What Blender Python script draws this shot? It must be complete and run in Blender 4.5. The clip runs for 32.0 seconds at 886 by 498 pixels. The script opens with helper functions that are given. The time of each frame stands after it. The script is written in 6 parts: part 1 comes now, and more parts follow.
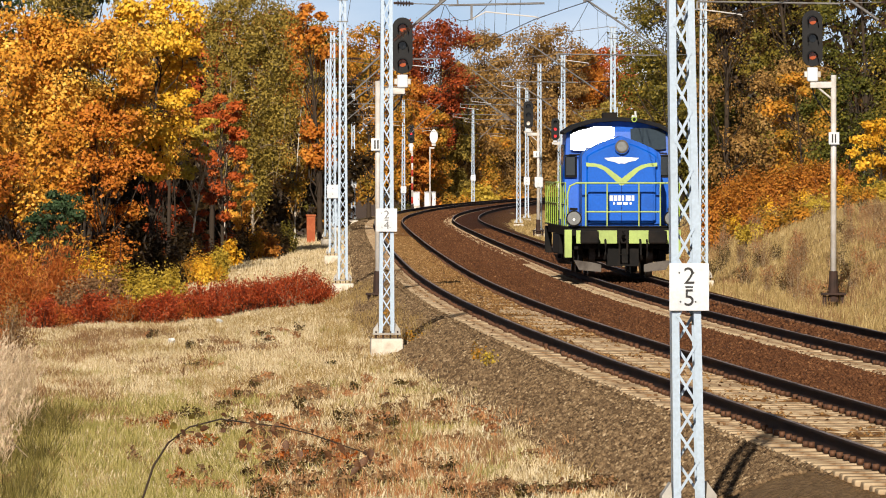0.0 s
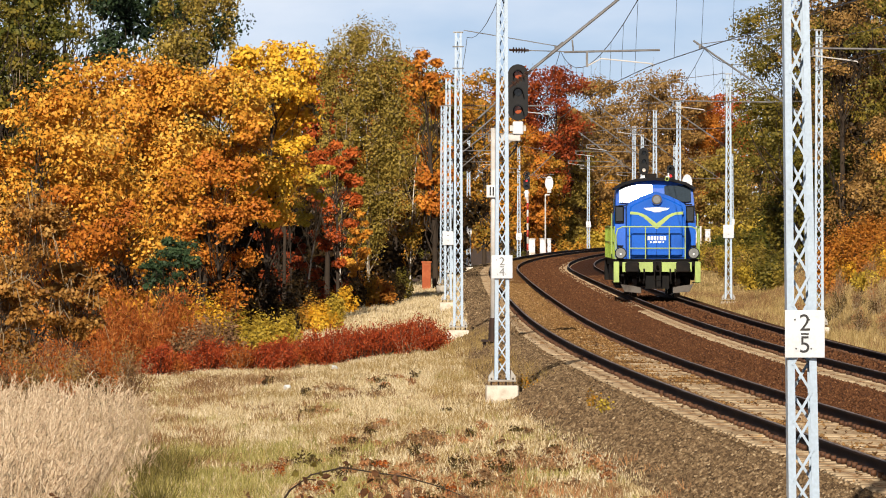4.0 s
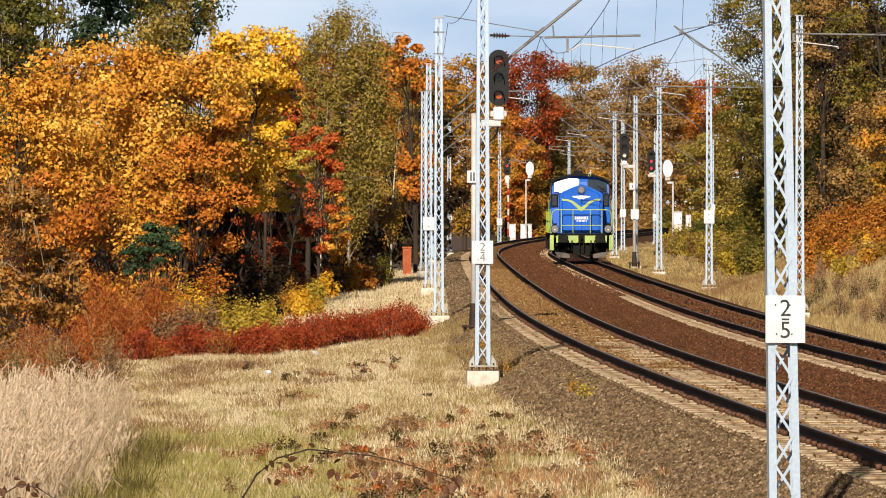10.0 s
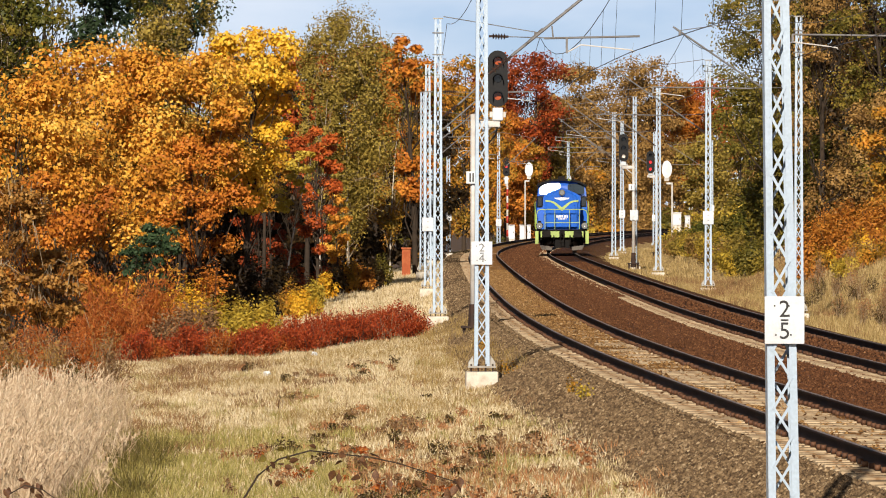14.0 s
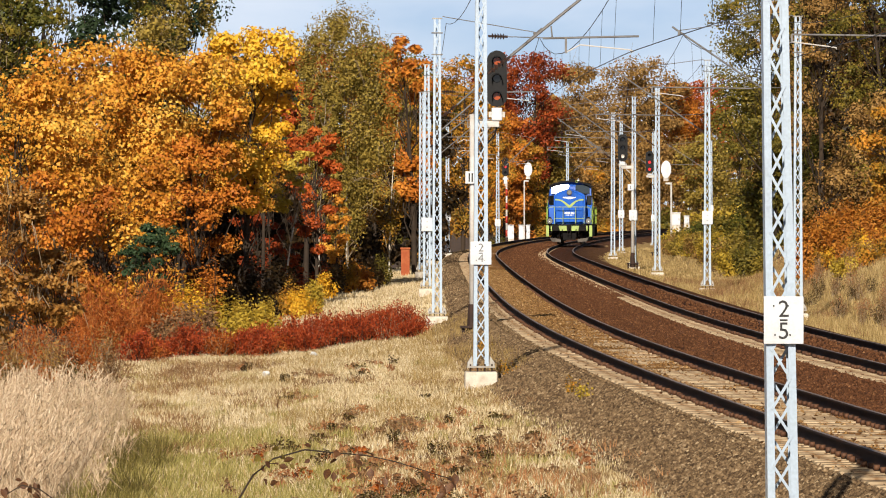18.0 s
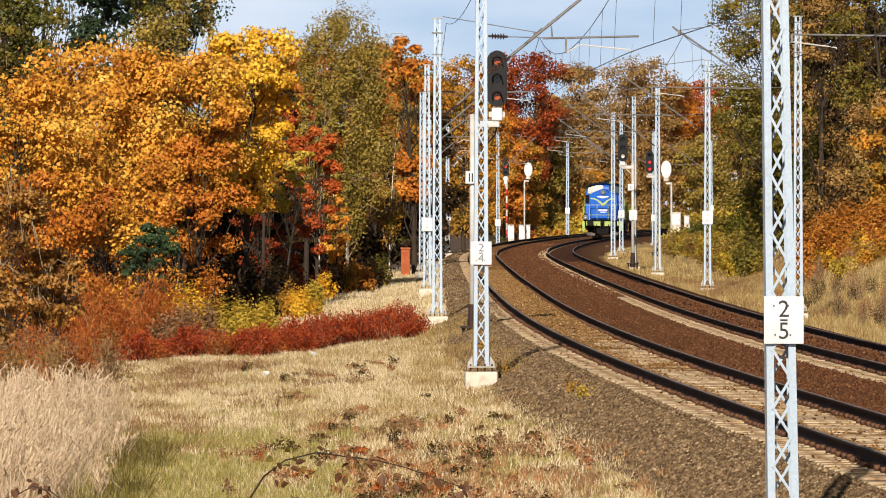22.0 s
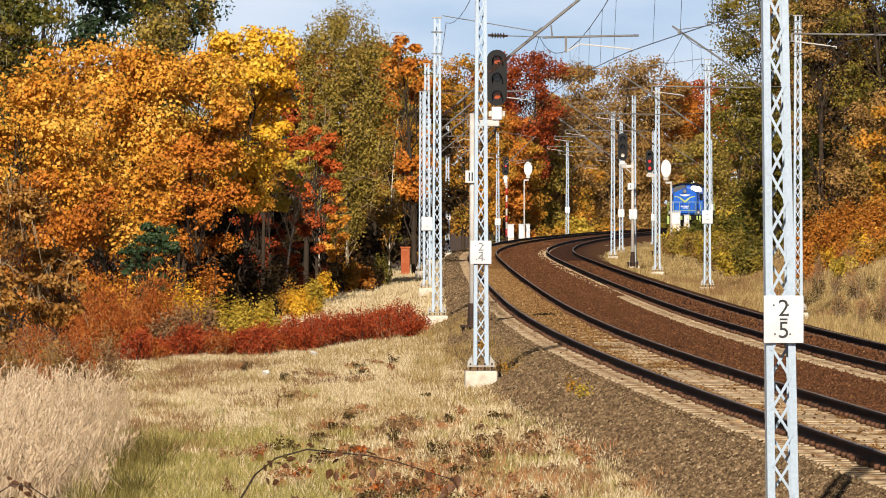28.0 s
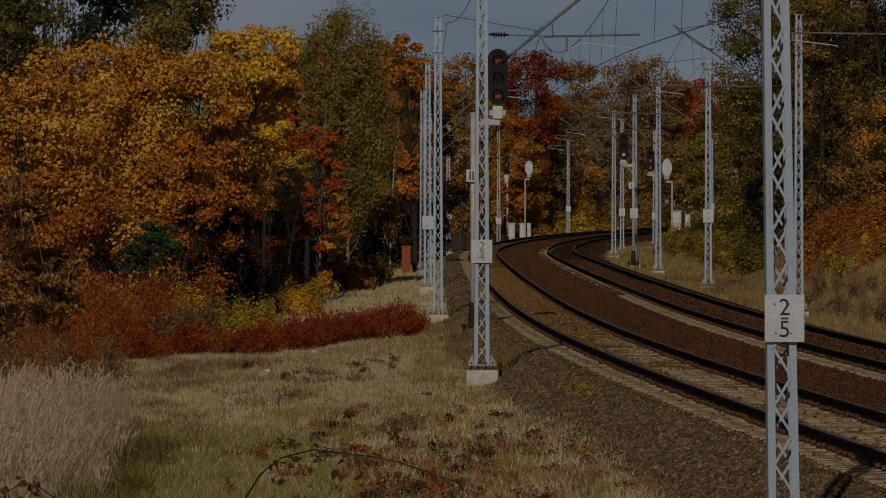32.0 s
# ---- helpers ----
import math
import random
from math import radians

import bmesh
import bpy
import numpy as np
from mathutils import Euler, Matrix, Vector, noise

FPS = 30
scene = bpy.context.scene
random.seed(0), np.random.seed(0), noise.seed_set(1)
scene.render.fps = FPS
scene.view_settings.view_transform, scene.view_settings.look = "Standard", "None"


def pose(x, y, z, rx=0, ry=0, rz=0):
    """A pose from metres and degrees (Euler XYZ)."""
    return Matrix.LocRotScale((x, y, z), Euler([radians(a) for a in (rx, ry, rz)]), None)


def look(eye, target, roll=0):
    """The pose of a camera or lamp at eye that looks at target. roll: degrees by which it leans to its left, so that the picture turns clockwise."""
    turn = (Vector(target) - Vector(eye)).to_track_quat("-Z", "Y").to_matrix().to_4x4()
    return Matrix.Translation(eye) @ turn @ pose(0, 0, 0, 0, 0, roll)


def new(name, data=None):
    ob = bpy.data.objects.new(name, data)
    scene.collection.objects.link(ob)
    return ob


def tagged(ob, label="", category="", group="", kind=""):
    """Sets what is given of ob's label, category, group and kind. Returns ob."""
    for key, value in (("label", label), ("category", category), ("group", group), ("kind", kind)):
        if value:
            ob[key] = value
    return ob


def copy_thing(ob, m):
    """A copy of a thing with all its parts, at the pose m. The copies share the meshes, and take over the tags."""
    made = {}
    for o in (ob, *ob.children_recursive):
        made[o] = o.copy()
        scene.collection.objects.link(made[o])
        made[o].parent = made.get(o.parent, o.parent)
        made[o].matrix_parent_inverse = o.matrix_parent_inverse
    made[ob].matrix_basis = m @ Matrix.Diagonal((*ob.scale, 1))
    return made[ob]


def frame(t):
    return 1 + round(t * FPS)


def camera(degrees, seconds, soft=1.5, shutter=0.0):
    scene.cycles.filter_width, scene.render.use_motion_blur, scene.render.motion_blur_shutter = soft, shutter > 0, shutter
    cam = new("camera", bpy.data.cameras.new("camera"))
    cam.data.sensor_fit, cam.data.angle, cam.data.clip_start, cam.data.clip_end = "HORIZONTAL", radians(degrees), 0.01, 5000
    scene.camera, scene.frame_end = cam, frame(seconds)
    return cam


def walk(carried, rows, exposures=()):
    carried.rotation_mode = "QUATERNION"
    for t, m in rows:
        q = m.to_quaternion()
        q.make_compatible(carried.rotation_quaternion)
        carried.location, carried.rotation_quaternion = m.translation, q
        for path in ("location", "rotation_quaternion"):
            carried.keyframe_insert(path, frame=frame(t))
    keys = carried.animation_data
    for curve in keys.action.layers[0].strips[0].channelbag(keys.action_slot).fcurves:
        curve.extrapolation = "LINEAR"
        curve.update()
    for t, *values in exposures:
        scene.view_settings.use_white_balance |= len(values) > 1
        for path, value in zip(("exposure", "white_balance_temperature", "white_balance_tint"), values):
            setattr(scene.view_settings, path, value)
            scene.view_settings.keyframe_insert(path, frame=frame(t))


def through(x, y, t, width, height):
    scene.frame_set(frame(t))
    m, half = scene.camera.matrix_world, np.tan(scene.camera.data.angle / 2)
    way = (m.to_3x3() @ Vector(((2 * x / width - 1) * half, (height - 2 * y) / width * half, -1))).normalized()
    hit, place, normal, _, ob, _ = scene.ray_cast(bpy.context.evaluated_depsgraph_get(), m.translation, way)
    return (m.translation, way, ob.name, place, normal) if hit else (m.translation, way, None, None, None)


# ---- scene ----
# The camera stands on a low bank beside the line and only turns; z = 0 is the top of the rails,
# y runs along the line away from it, x to its right.
cam = camera(7.476, 32.0, soft=1.0)
EYE = (0.0, 0.0, 2.75)


def aim(t, right, down):
    """A row for walk(): degrees by which the camera points right of y and below the level."""
    return t, pose(*EYE, 90 - down, 0, -right)


PATH = [
    aim(0, 0.8042, 0.6586),
    aim(0.5, 0.6141, 0.7085),
    aim(1, 0.4521, 0.5037),
    aim(1.5, 0.3708, 0.3679),
    aim(2, 0.2549, 0.2917),
    aim(2.5, 0.1609, 0.1895),
    aim(3, 0.0041, 0.2782),
    aim(3.5, -0.1890, 0.2406),
    aim(5.5, -0.0522, 0.3867),
    aim(6, -0.0439, 0.3796),
    aim(6.5, -0.0366, 0.3796),
    aim(7, -0.0366, 0.3721),
    aim(7.5, -0.0291, 0.3857),
    aim(8, -0.0220, 0.3867),
    aim(8.5, -0.0146, 0.3867),
    aim(9, -0.0072, 0.3816),
    aim(10, -0.0072, 0.3867),
    aim(11, -0.0072, 0.3867),
    aim(12, -0.0000, 0.3867),
    aim(13, -0.0000, 0.3867),
    aim(14, -0.0000, 0.3796),
    aim(14.5, -0.0000, 0.3796),
    aim(16.5, 0.0072, 0.3826),
    aim(17, 0.0073, 0.3796),
    aim(18, 0.0073, 0.3796),
    aim(19, -0.0000, 0.3796),
    aim(20, -0.0000, 0.3867),
    aim(21, 0.0061, 0.3837),
    aim(22, 0.0061, 0.3796),
    aim(23, -0.0000, 0.3867),
    aim(24, 0.0073, 0.3837),
    aim(25, -0.0000, 0.3796),
    aim(25.5, -0.0000, 0.3867),
    aim(27.5, 0.0073, 0.3867),
    aim(28, 0.0073, 0.3867),
    aim(29, 0.0073, 0.3867),
    aim(30, -0.0000, 0.3816),
    aim(30.5, -0.0000, 0.4004),
    aim(31, -0.0072, 0.4015),
    aim(31.5, -0.0000, 0.3962),
    aim(32, -0.0000, 0.3942),
]
walk(cam, PATH, exposures=[(0, 0.0), (30.0, 0.0), (30.5, -0.35), (31.0, -0.98), (31.5, -1.65), (32.0, -2.35)])

# ---- light ----
SUN_ELEVATION, SUN_AZIMUTH = radians(27), radians(187)   # azimuth clockwise from +y: behind the camera, a little to its left
world = bpy.data.worlds.new("sky")
scene.world = world
world.use_nodes = True
wn, wl = world.node_tree.nodes, world.node_tree.links
sky = wn.new("ShaderNodeTexSky")
sky.sky_type, sky.sun_disc = "NISHITA", False
sky.sun_elevation, sky.sun_rotation = SUN_ELEVATION, SUN_AZIMUTH
sky.air_density, sky.dust_density, sky.ozone_density = 1.0, 0.3, 1.6
cloud_map = wn.new("ShaderNodeMapping")
cloud_map.inputs["Scale"].default_value = (14, 14, 40)
cloud_noise = wn.new("ShaderNodeTexNoise")
cloud_noise.inputs["Scale"].default_value, cloud_noise.inputs["Detail"].default_value = 1.6, 5
cloud_ramp = wn.new("ShaderNodeValToRGB")
cloud_ramp.color_ramp.elements[0].position, cloud_ramp.color_ramp.elements[1].position = 0.3, 0.68
cloud_mix = wn.new("ShaderNodeMixRGB")
cloud_mix.inputs[2].default_value = (12.6, 13.4, 14.8, 1)
cloud_fac = wn.new("ShaderNodeMath")
cloud_fac.operation = "MULTIPLY"
cloud_fac.inputs[1].default_value = 0.8
coords = wn.new("ShaderNodeTexCoord")
wl.new(coords.outputs["Generated"], cloud_map.inputs["Vector"])
wl.new(cloud_map.outputs[0], cloud_noise.inputs["Vector"])
wl.new(cloud_noise.outputs["Fac"], cloud_ramp.inputs[0])
wl.new(cloud_ramp.outputs[0], cloud_fac.inputs[0])
wl.new(cloud_fac.outputs[0], cloud_mix.inputs[0])
tint = wn.new("ShaderNodeMixRGB")
tint.blend_type = "MULTIPLY"
tint.inputs[0].default_value, tint.inputs[2].default_value = 1.0, (0.88, 0.97, 1.42, 1)
wl.new(sky.outputs[0], tint.inputs[1])
wl.new(tint.outputs[0], cloud_mix.inputs[1])
lift = wn.new("ShaderNodeMapping")
lift.inputs["Location"].default_value = (0, 0, 0.035)   # the clear blue reaches low over the wood
wl.new(coords.outputs["Generated"], lift.inputs["Vector"])
wl.new(lift.outputs[0], sky.inputs["Vector"])
height = wn.new("ShaderNodeSeparateXYZ")
wl.new(coords.outputs["Generated"], height.inputs[0])
deepen = wn.new("ShaderNodeMapRange")   # pale over the horizon, deep blue overhead
for k, v in zip((1, 2, 3, 4), (0.02, 0.38, 1.34, 0.15)):
    deepen.inputs[k].default_value = v
wl.new(height.outputs["Z"], deepen.inputs[0])
shade = wn.new("ShaderNodeMixRGB")
shade.blend_type = "MULTIPLY"
shade.inputs[0].default_value = 1.0
wl.new(cloud_mix.outputs[0], shade.inputs[1])
wl.new(deepen.outputs[0], shade.inputs[2])
wl.new(shade.outputs[0], wn["Background"].inputs["Color"])
wn["Background"].inputs["Strength"].default_value = 0.0525

sun = new("sun", bpy.data.lights.new("sun", "SUN"))
sun.data.energy, sun.data.angle, sun.data.color = 6.25, radians(0.53), (1.0, 0.885, 0.735)
sun_from = Vector((math.sin(SUN_AZIMUTH) * math.cos(SUN_ELEVATION), math.cos(SUN_AZIMUTH) * math.cos(SUN_ELEVATION), math.sin(SUN_ELEVATION)))
sun.matrix_world = look(sun_from * 50, (0, 0, 0))


# ---- materials ----
def srgb(r, g, b, albedo_scale=0.86):
    """A linear base colour from a colour chart's values, scaled down for deeper shade."""
    return tuple(albedo_scale * (c / 255 / 12.92 if c < 10.3 else ((c / 255 + 0.055) / 1.055) ** 2.4) for c in (r, g, b)) + (1.0,)


def nodes_of(name):
    m = bpy.data.materials.new(name)
    m.use_nodes = True
    return m, m.node_tree.nodes, m.node_tree.links, m.node_tree.nodes["Principled BSDF"]


def ramp(nodes, links, source, stops):
    r = nodes.new("ShaderNodeValToRGB")
    e = r.color_ramp.elements
    while len(e) < len(stops):
        e.new(0.5)
    for k, (p, c) in enumerate(stops):
        e[k].position, e[k].color = p, c
    links.new(source, r.inputs[0])
    return r.outputs[0]


def noise_of(nodes, links, scale, detail=4, rough=0.6, coord="Object"):
    c = nodes.new("ShaderNodeTexCoord")
    n = nodes.new("ShaderNodeTexNoise")
    n.inputs["Scale"].default_value, n.inputs["Detail"].default_value, n.inputs["Roughness"].default_value = scale, detail, rough
    links.new(c.outputs[coord], n.inputs["Vector"])
    return n.outputs["Fac"]


def mix(nodes, links, fac, a, b, kind="MIX"):
    m = nodes.new("ShaderNodeMixRGB")
    m.blend_type = kind
    for k, v in enumerate((fac, a, b)):
        if isinstance(v, (int, float)):
            m.inputs[k].default_value = v
        elif isinstance(v, tuple):
            m.inputs[k].default_value = v
        else:
            links.new(v, m.inputs[k])
    return m.outputs[0]


def bump(nodes, links, bsdf, height, strength=0.4, distance=0.01):
    b = nodes.new("ShaderNodeBump")
    b.inputs["Strength"].default_value, b.inputs["Distance"].default_value = strength, distance
    links.new(height, b.inputs["Height"])
    links.new(b.outputs[0], bsdf.inputs["Normal"])


def surface(name, colour, worn, rough=0.6, metal=0.0, scale=3.0, grain=40.0, spread=(0.45, 0.7), relief=0.25, coat=0.0, random_tint=0.0, gloss=0.5):
    """A solid material: a base colour, a second one in worn patches, fine grain and relief."""
    m, n, l, p = nodes_of(name)
    big, fine = noise_of(n, l, scale, 5), noise_of(n, l, grain, 3)
    wear = ramp(n, l, big, [(spread[0], (0, 0, 0, 1)), (spread[1], (1, 1, 1, 1))])
    c = mix(n, l, wear, colour, worn)
    c = mix(n, l, 0.35, c, ramp(n, l, fine, [(0.3, (0.55, 0.55, 0.55, 1)), (0.7, (1, 1, 1, 1))]), "MULTIPLY")
    if random_tint:
        info = n.new("ShaderNodeObjectInfo")
        c = mix(n, l, random_tint, c, ramp(n, l, info.outputs["Random"], [(0, (0.45, 0.42, 0.38, 1)), (1, (1, 1, 1, 1))]), "MULTIPLY")
    l.new(c, p.inputs["Base Color"])
    p.inputs["Roughness"].default_value, p.inputs["Metallic"].default_value = rough, metal
    p.inputs["Coat Weight"].default_value = coat
    p.inputs["Specular IOR Level"].default_value = gloss
    bump(n, l, p, fine, relief, 0.004)
    return m


def leaf_material(name, colours, through=0.35, patch=0.5, rough=0.5, single=0.42):
    """Foliage: colours run over single leaves and, in larger patches, over the crown; light shines through the blades."""
    m, n, l, p = nodes_of(name)
    geo = n.new("ShaderNodeNewGeometry")
    big = noise_of(n, l, patch, 3)
    add = n.new("ShaderNodeMath")
    add.operation = "MULTIPLY_ADD"
    add.inputs[1].default_value = single
    l.new(geo.outputs["Random Per Island"], add.inputs[0])
    stretch = n.new("ShaderNodeMapRange")
    stretch.inputs[1].default_value, stretch.inputs[2].default_value = 0.3, 0.7
    stretch.inputs[3].default_value, stretch.inputs[4].default_value = 0.0, 1.0 - single
    l.new(big, stretch.inputs[0])
    l.new(stretch.outputs[0], add.inputs[2])
    k = len(colours) - 1
    c = ramp(n, l, add.outputs[0], [(i / k, srgb(*v)) for i, v in enumerate(colours)])
    l.new(c, p.inputs["Base Color"])
    p.inputs["Roughness"].default_value = rough
    p.inputs["Specular IOR Level"].default_value = 0.15
    t = n.new("ShaderNodeBsdfTranslucent")
    l.new(c, t.inputs["Color"])
    s = n.new("ShaderNodeMixShader")
    s.inputs[0].default_value = through
    l.new(p.outputs[0], s.inputs[1])
    l.new(t.outputs[0], s.inputs[2])
    l.new(s.outputs[0], n["Material Output"].inputs["Surface"])
    return m


LEAF = {
    "maple": leaf_material("maple_leaves", [(138, 80, 30), (194, 124, 44), (227, 162, 60), (243, 194, 84), (251, 218, 124)], 0.16, single=0.34),
    "gold": leaf_material("golden_leaves", [(182, 124, 36), (228, 172, 48), (248, 204, 70), (254, 224, 104)], 0.16, single=0.34),
    "orange": leaf_material("orange_leaves", [(126, 70, 28), (184, 108, 42), (220, 142, 54), (240, 178, 80)], 0.16),
    "red": leaf_material("red_leaves", [(116, 52, 26), (170, 78, 36), (206, 106, 48), (224, 146, 70)], 0.16),
    "crimson": leaf_material("crimson_leaves", [(88, 36, 20), (134, 56, 28), (170, 80, 38), (202, 122, 58)], 0.16),
    "birch": leaf_material("birch_leaves", [(90, 78, 36), (138, 120, 54), (176, 152, 72), (212, 184, 100)], 0.16),
    "olive": leaf_material("olive_leaves", [(64, 62, 28), (98, 92, 40), (138, 122, 50), (186, 154, 62)], 0.16),
    "green": leaf_material("green_leaves", [(48, 54, 24), (76, 80, 34), (112, 108, 44), (166, 144, 58)], 0.16),
    "brown": leaf_material("brown_leaves", [(96, 72, 42), (140, 106, 60), (176, 138, 78), (204, 170, 108)], 0.16),
    "mixed": leaf_material("turning_leaves", [(92, 82, 34), (144, 118, 46), (188, 138, 50), (218, 146, 54), (234, 178, 74)], 0.16),
    "pine": leaf_material("pine_needles", [(20, 32, 20), (34, 48, 30), (52, 68, 44), (76, 92, 64)], through=0.05),
    "bluepine": leaf_material("young_pine_needles", [(36, 50, 32), (58, 78, 50), (92, 110, 74)], through=0.05),
    "sumac": leaf_material("red_shrub_leaves", [(88, 34, 20), (156, 62, 34), (196, 90, 48), (220, 142, 88)], 0.3, patch=1.3, single=0.6),
    "rustfern": leaf_material("rusty_fern", [(108, 56, 26), (166, 86, 38), (202, 118, 56), (230, 174, 102)], 0.3, patch=1.2, single=0.6),
    "tan": leaf_material("tan_leaves", [(92, 62, 30), (148, 102, 48), (196, 146, 76), (232, 192, 120)], 0.3, patch=1.5),
    "yellowbush": leaf_material("yellow_bush_leaves", [(142, 122, 44), (188, 160, 58), (218, 190, 80), (240, 212, 112)], 0.25, patch=1.0),
    # leaf colour darkened to carry the shade inside the wood
    "shadewood": leaf_material("shade_coloured_leaves", [(26, 22, 14), (42, 33, 19), (64, 47, 24), (96, 68, 33)], 0.12),
    "hedge": leaf_material("hedge_leaves", [(140, 86, 36), (184, 116, 48), (214, 146, 60), (234, 184, 90)], 0.2, patch=1.4),
    "bramble": leaf_material("bramble_leaves", [(50, 36, 26), (78, 56, 36), (98, 88, 44), (120, 80, 48)], 0.2, patch=4.0),
    "straw": leaf_material("dry_grass", [(124, 102, 68), (198, 177, 132), (238, 221, 184), (250, 242, 220)], through=0.2, patch=1.1, single=0.62),
    "dun": leaf_material("withered_grass", [(116, 92, 54), (154, 128, 78), (184, 158, 104), (214, 192, 142)], through=0.25, patch=1.1, single=0.6),
    "plume": leaf_material("pale_reed_grass", [(128, 106, 82), (184, 158, 128), (216, 194, 164), (232, 214, 190)], through=0.15, patch=0.9, single=0.6),
    "green_grass": leaf_material("green_grass", [(94, 94, 44), (152, 146, 78), (196, 184, 116), (230, 214, 162)], through=0.3, patch=1.2, single=0.65),
    "bankgrass": leaf_material("bank_grass", [(112, 94, 56), (154, 132, 84), (194, 170, 118), (224, 204, 158)], through=0.2, patch=0.9, single=0.6),
    # olive grass, darkened in colour for the shadowy gap beside the reeds
    "tussock": leaf_material("shade_dark_tussock_grass", [(48, 42, 22), (84, 76, 38), (126, 116, 60), (186, 168, 108)], through=0.2, patch=1.6, single=0.6),
    "weed": leaf_material("brown_weeds", [(86, 62, 46), (126, 94, 66), (164, 128, 90), (198, 168, 122)], through=0.15, patch=0.8),
    "redweed": leaf_material("reddish_weeds", [(124, 80, 54), (168, 116, 78), (198, 146, 100), (218, 180, 130)], through=0.2, patch=1.0),
}
BARK = surface("bark", srgb(62, 49, 36), srgb(38, 30, 22), 0.9, scale=1.5, grain=14, relief=0.6)
BIRCH_BARK = surface("birch_bark", srgb(222, 214, 200), srgb(70, 60, 52), 0.8, scale=3, grain=9, spread=(0.5, 0.62), relief=0.4)
PALE_STEM = surface("dry_stalks", srgb(206, 184, 142), srgb(168, 142, 104), 0.9, scale=3, grain=12)
TWIG = surface("pale_twigs", srgb(172, 152, 122), srgb(112, 94, 70), 0.9, scale=2, grain=12)
GALV = surface("mast_paint", srgb(186, 205, 225), srgb(168, 182, 197), 0.42, 0.25, scale=1.2, grain=30, spread=(0.5, 0.8), relief=0.1)
GALV_WARM = surface("weathered_mast_paint", srgb(184, 182, 176), srgb(150, 138, 122), 0.55, 0.2, scale=1.5, grain=25, spread=(0.45, 0.75), relief=0.15)
TUBE = surface("galvanised_tube", srgb(128, 127, 128), srgb(92, 88, 86), 0.55, 0.15, scale=2, grain=30)
WIRE = surface("wire", srgb(44, 44, 48), srgb(34, 33, 34), 0.5, 0.6, scale=2, grain=40)
INSUL = surface("insulator_glaze", srgb(66, 44, 34), srgb(44, 32, 28), 0.3, scale=3, grain=30)
CONCRETE = surface("concrete", srgb(228, 220, 206), srgb(180, 166, 146), 0.9, scale=4, grain=60, relief=0.4)
SLEEPER = surface("sleeper_concrete", srgb(206, 184, 152), srgb(140, 104, 70), 0.9, scale=5.0, grain=40, spread=(0.42, 0.66), relief=0.4, random_tint=0.4, gloss=0.15)
RAIL = surface("rusty_rail", srgb(40, 28, 23), srgb(60, 40, 30), 0.85, 0.0, scale=0.8, grain=30, gloss=0.12)
RAIL_HEAD = surface("worn_rail_head", srgb(150, 134, 122), srgb(104, 84, 70), 0.45, 0.2, scale=0.6, grain=20, relief=0.05, gloss=0.2)
CLIP = surface("rusty_clip", srgb(116, 80, 56), srgb(76, 48, 34), 0.7, 0.3, scale=6, grain=50)
WHITE = surface("white_enamel", srgb(226, 232, 240), srgb(212, 216, 222), 0.35, scale=2, grain=30, relief=0.05)
WHITE_POST = surface("white_post_paint", srgb(216, 214, 212), srgb(180, 172, 160), 0.5, scale=2, grain=30, relief=0.1)
INK = surface("black_lettering", srgb(28, 28, 30), srgb(44, 44, 46), 0.6, scale=5, grain=60)
BLACK = surface("signal_black", srgb(19, 20, 23), srgb(30, 30, 33), 0.6, scale=3, grain=40, gloss=0.25)
IRON = surface("rusty_iron", srgb(66, 46, 38), srgb(44, 34, 30), 0.8, 0.2, scale=4, grain=30)
RUSTY = surface("rust_red_post", srgb(168, 84, 46), srgb(196, 118, 72), 0.85, 0.0, scale=2.5, grain=18, relief=0.5)
RED_PAINT = surface("red_paint", srgb(190, 52, 34), srgb(160, 60, 44), 0.5, scale=3, grain=30)
BLUE = surface("blue_paint", srgb(0, 98, 212), srgb(2, 84, 184), 0.42, scale=0.9, grain=18, relief=0.04, gloss=0.3)
LIME = surface("lime_paint", srgb(160, 188, 72), srgb(140, 164, 66), 0.4, scale=1.5, grain=20, relief=0.05)
PALE_LIME = surface("pale_lime_paint", srgb(178, 202, 112), srgb(158, 178, 102), 0.4, scale=1.5, grain=20, relief=0.05)
CHASSIS = surface("grimy_chassis", srgb(20, 19, 19), srgb(38, 32, 28), 0.8, 0.0, scale=2, grain=25, relief=0.3, gloss=0.2)
ROOF = surface("roof_black", srgb(15, 16, 20), srgb(26, 26, 29), 0.7, scale=1.5, grain=20, gloss=0.2)
STEEL = surface("wheel_steel", srgb(92, 84, 78), srgb(60, 50, 44), 0.5, 0.7, scale=3, grain=20)
PLOUGH = surface("plough_grey", srgb(104, 97, 90), srgb(64, 55, 48), 0.7, 0.1, scale=3, grain=20)
DECAL = surface("white_decal", srgb(240, 243, 246), srgb(222, 228, 232), 0.4, scale=3, grain=30, relief=0.02)
LITTER = surface("white_plastic", srgb(235, 238, 242), srgb(210, 214, 220), 0.3, scale=8, grain=20)


def plain(name, colour, rough=0.1, metal=0.0, glow=None, strength=0.0):
    m, n, l, p = nodes_of(name)
    l.new(mix(n, l, ramp(n, l, noise_of(n, l, 12), [(0.3, (0, 0, 0, 1)), (0.7, (1, 1, 1, 1))]), colour, tuple(c * 0.8 for c in colour[:3]) + (1,)), p.inputs["Base Color"])
    p.inputs["Roughness"].default_value, p.inputs["Metallic"].default_value = rough, metal
    if glow:
        p.inputs["Emission Color"].default_value, p.inputs["Emission Strength"].default_value = glow, strength
    return m


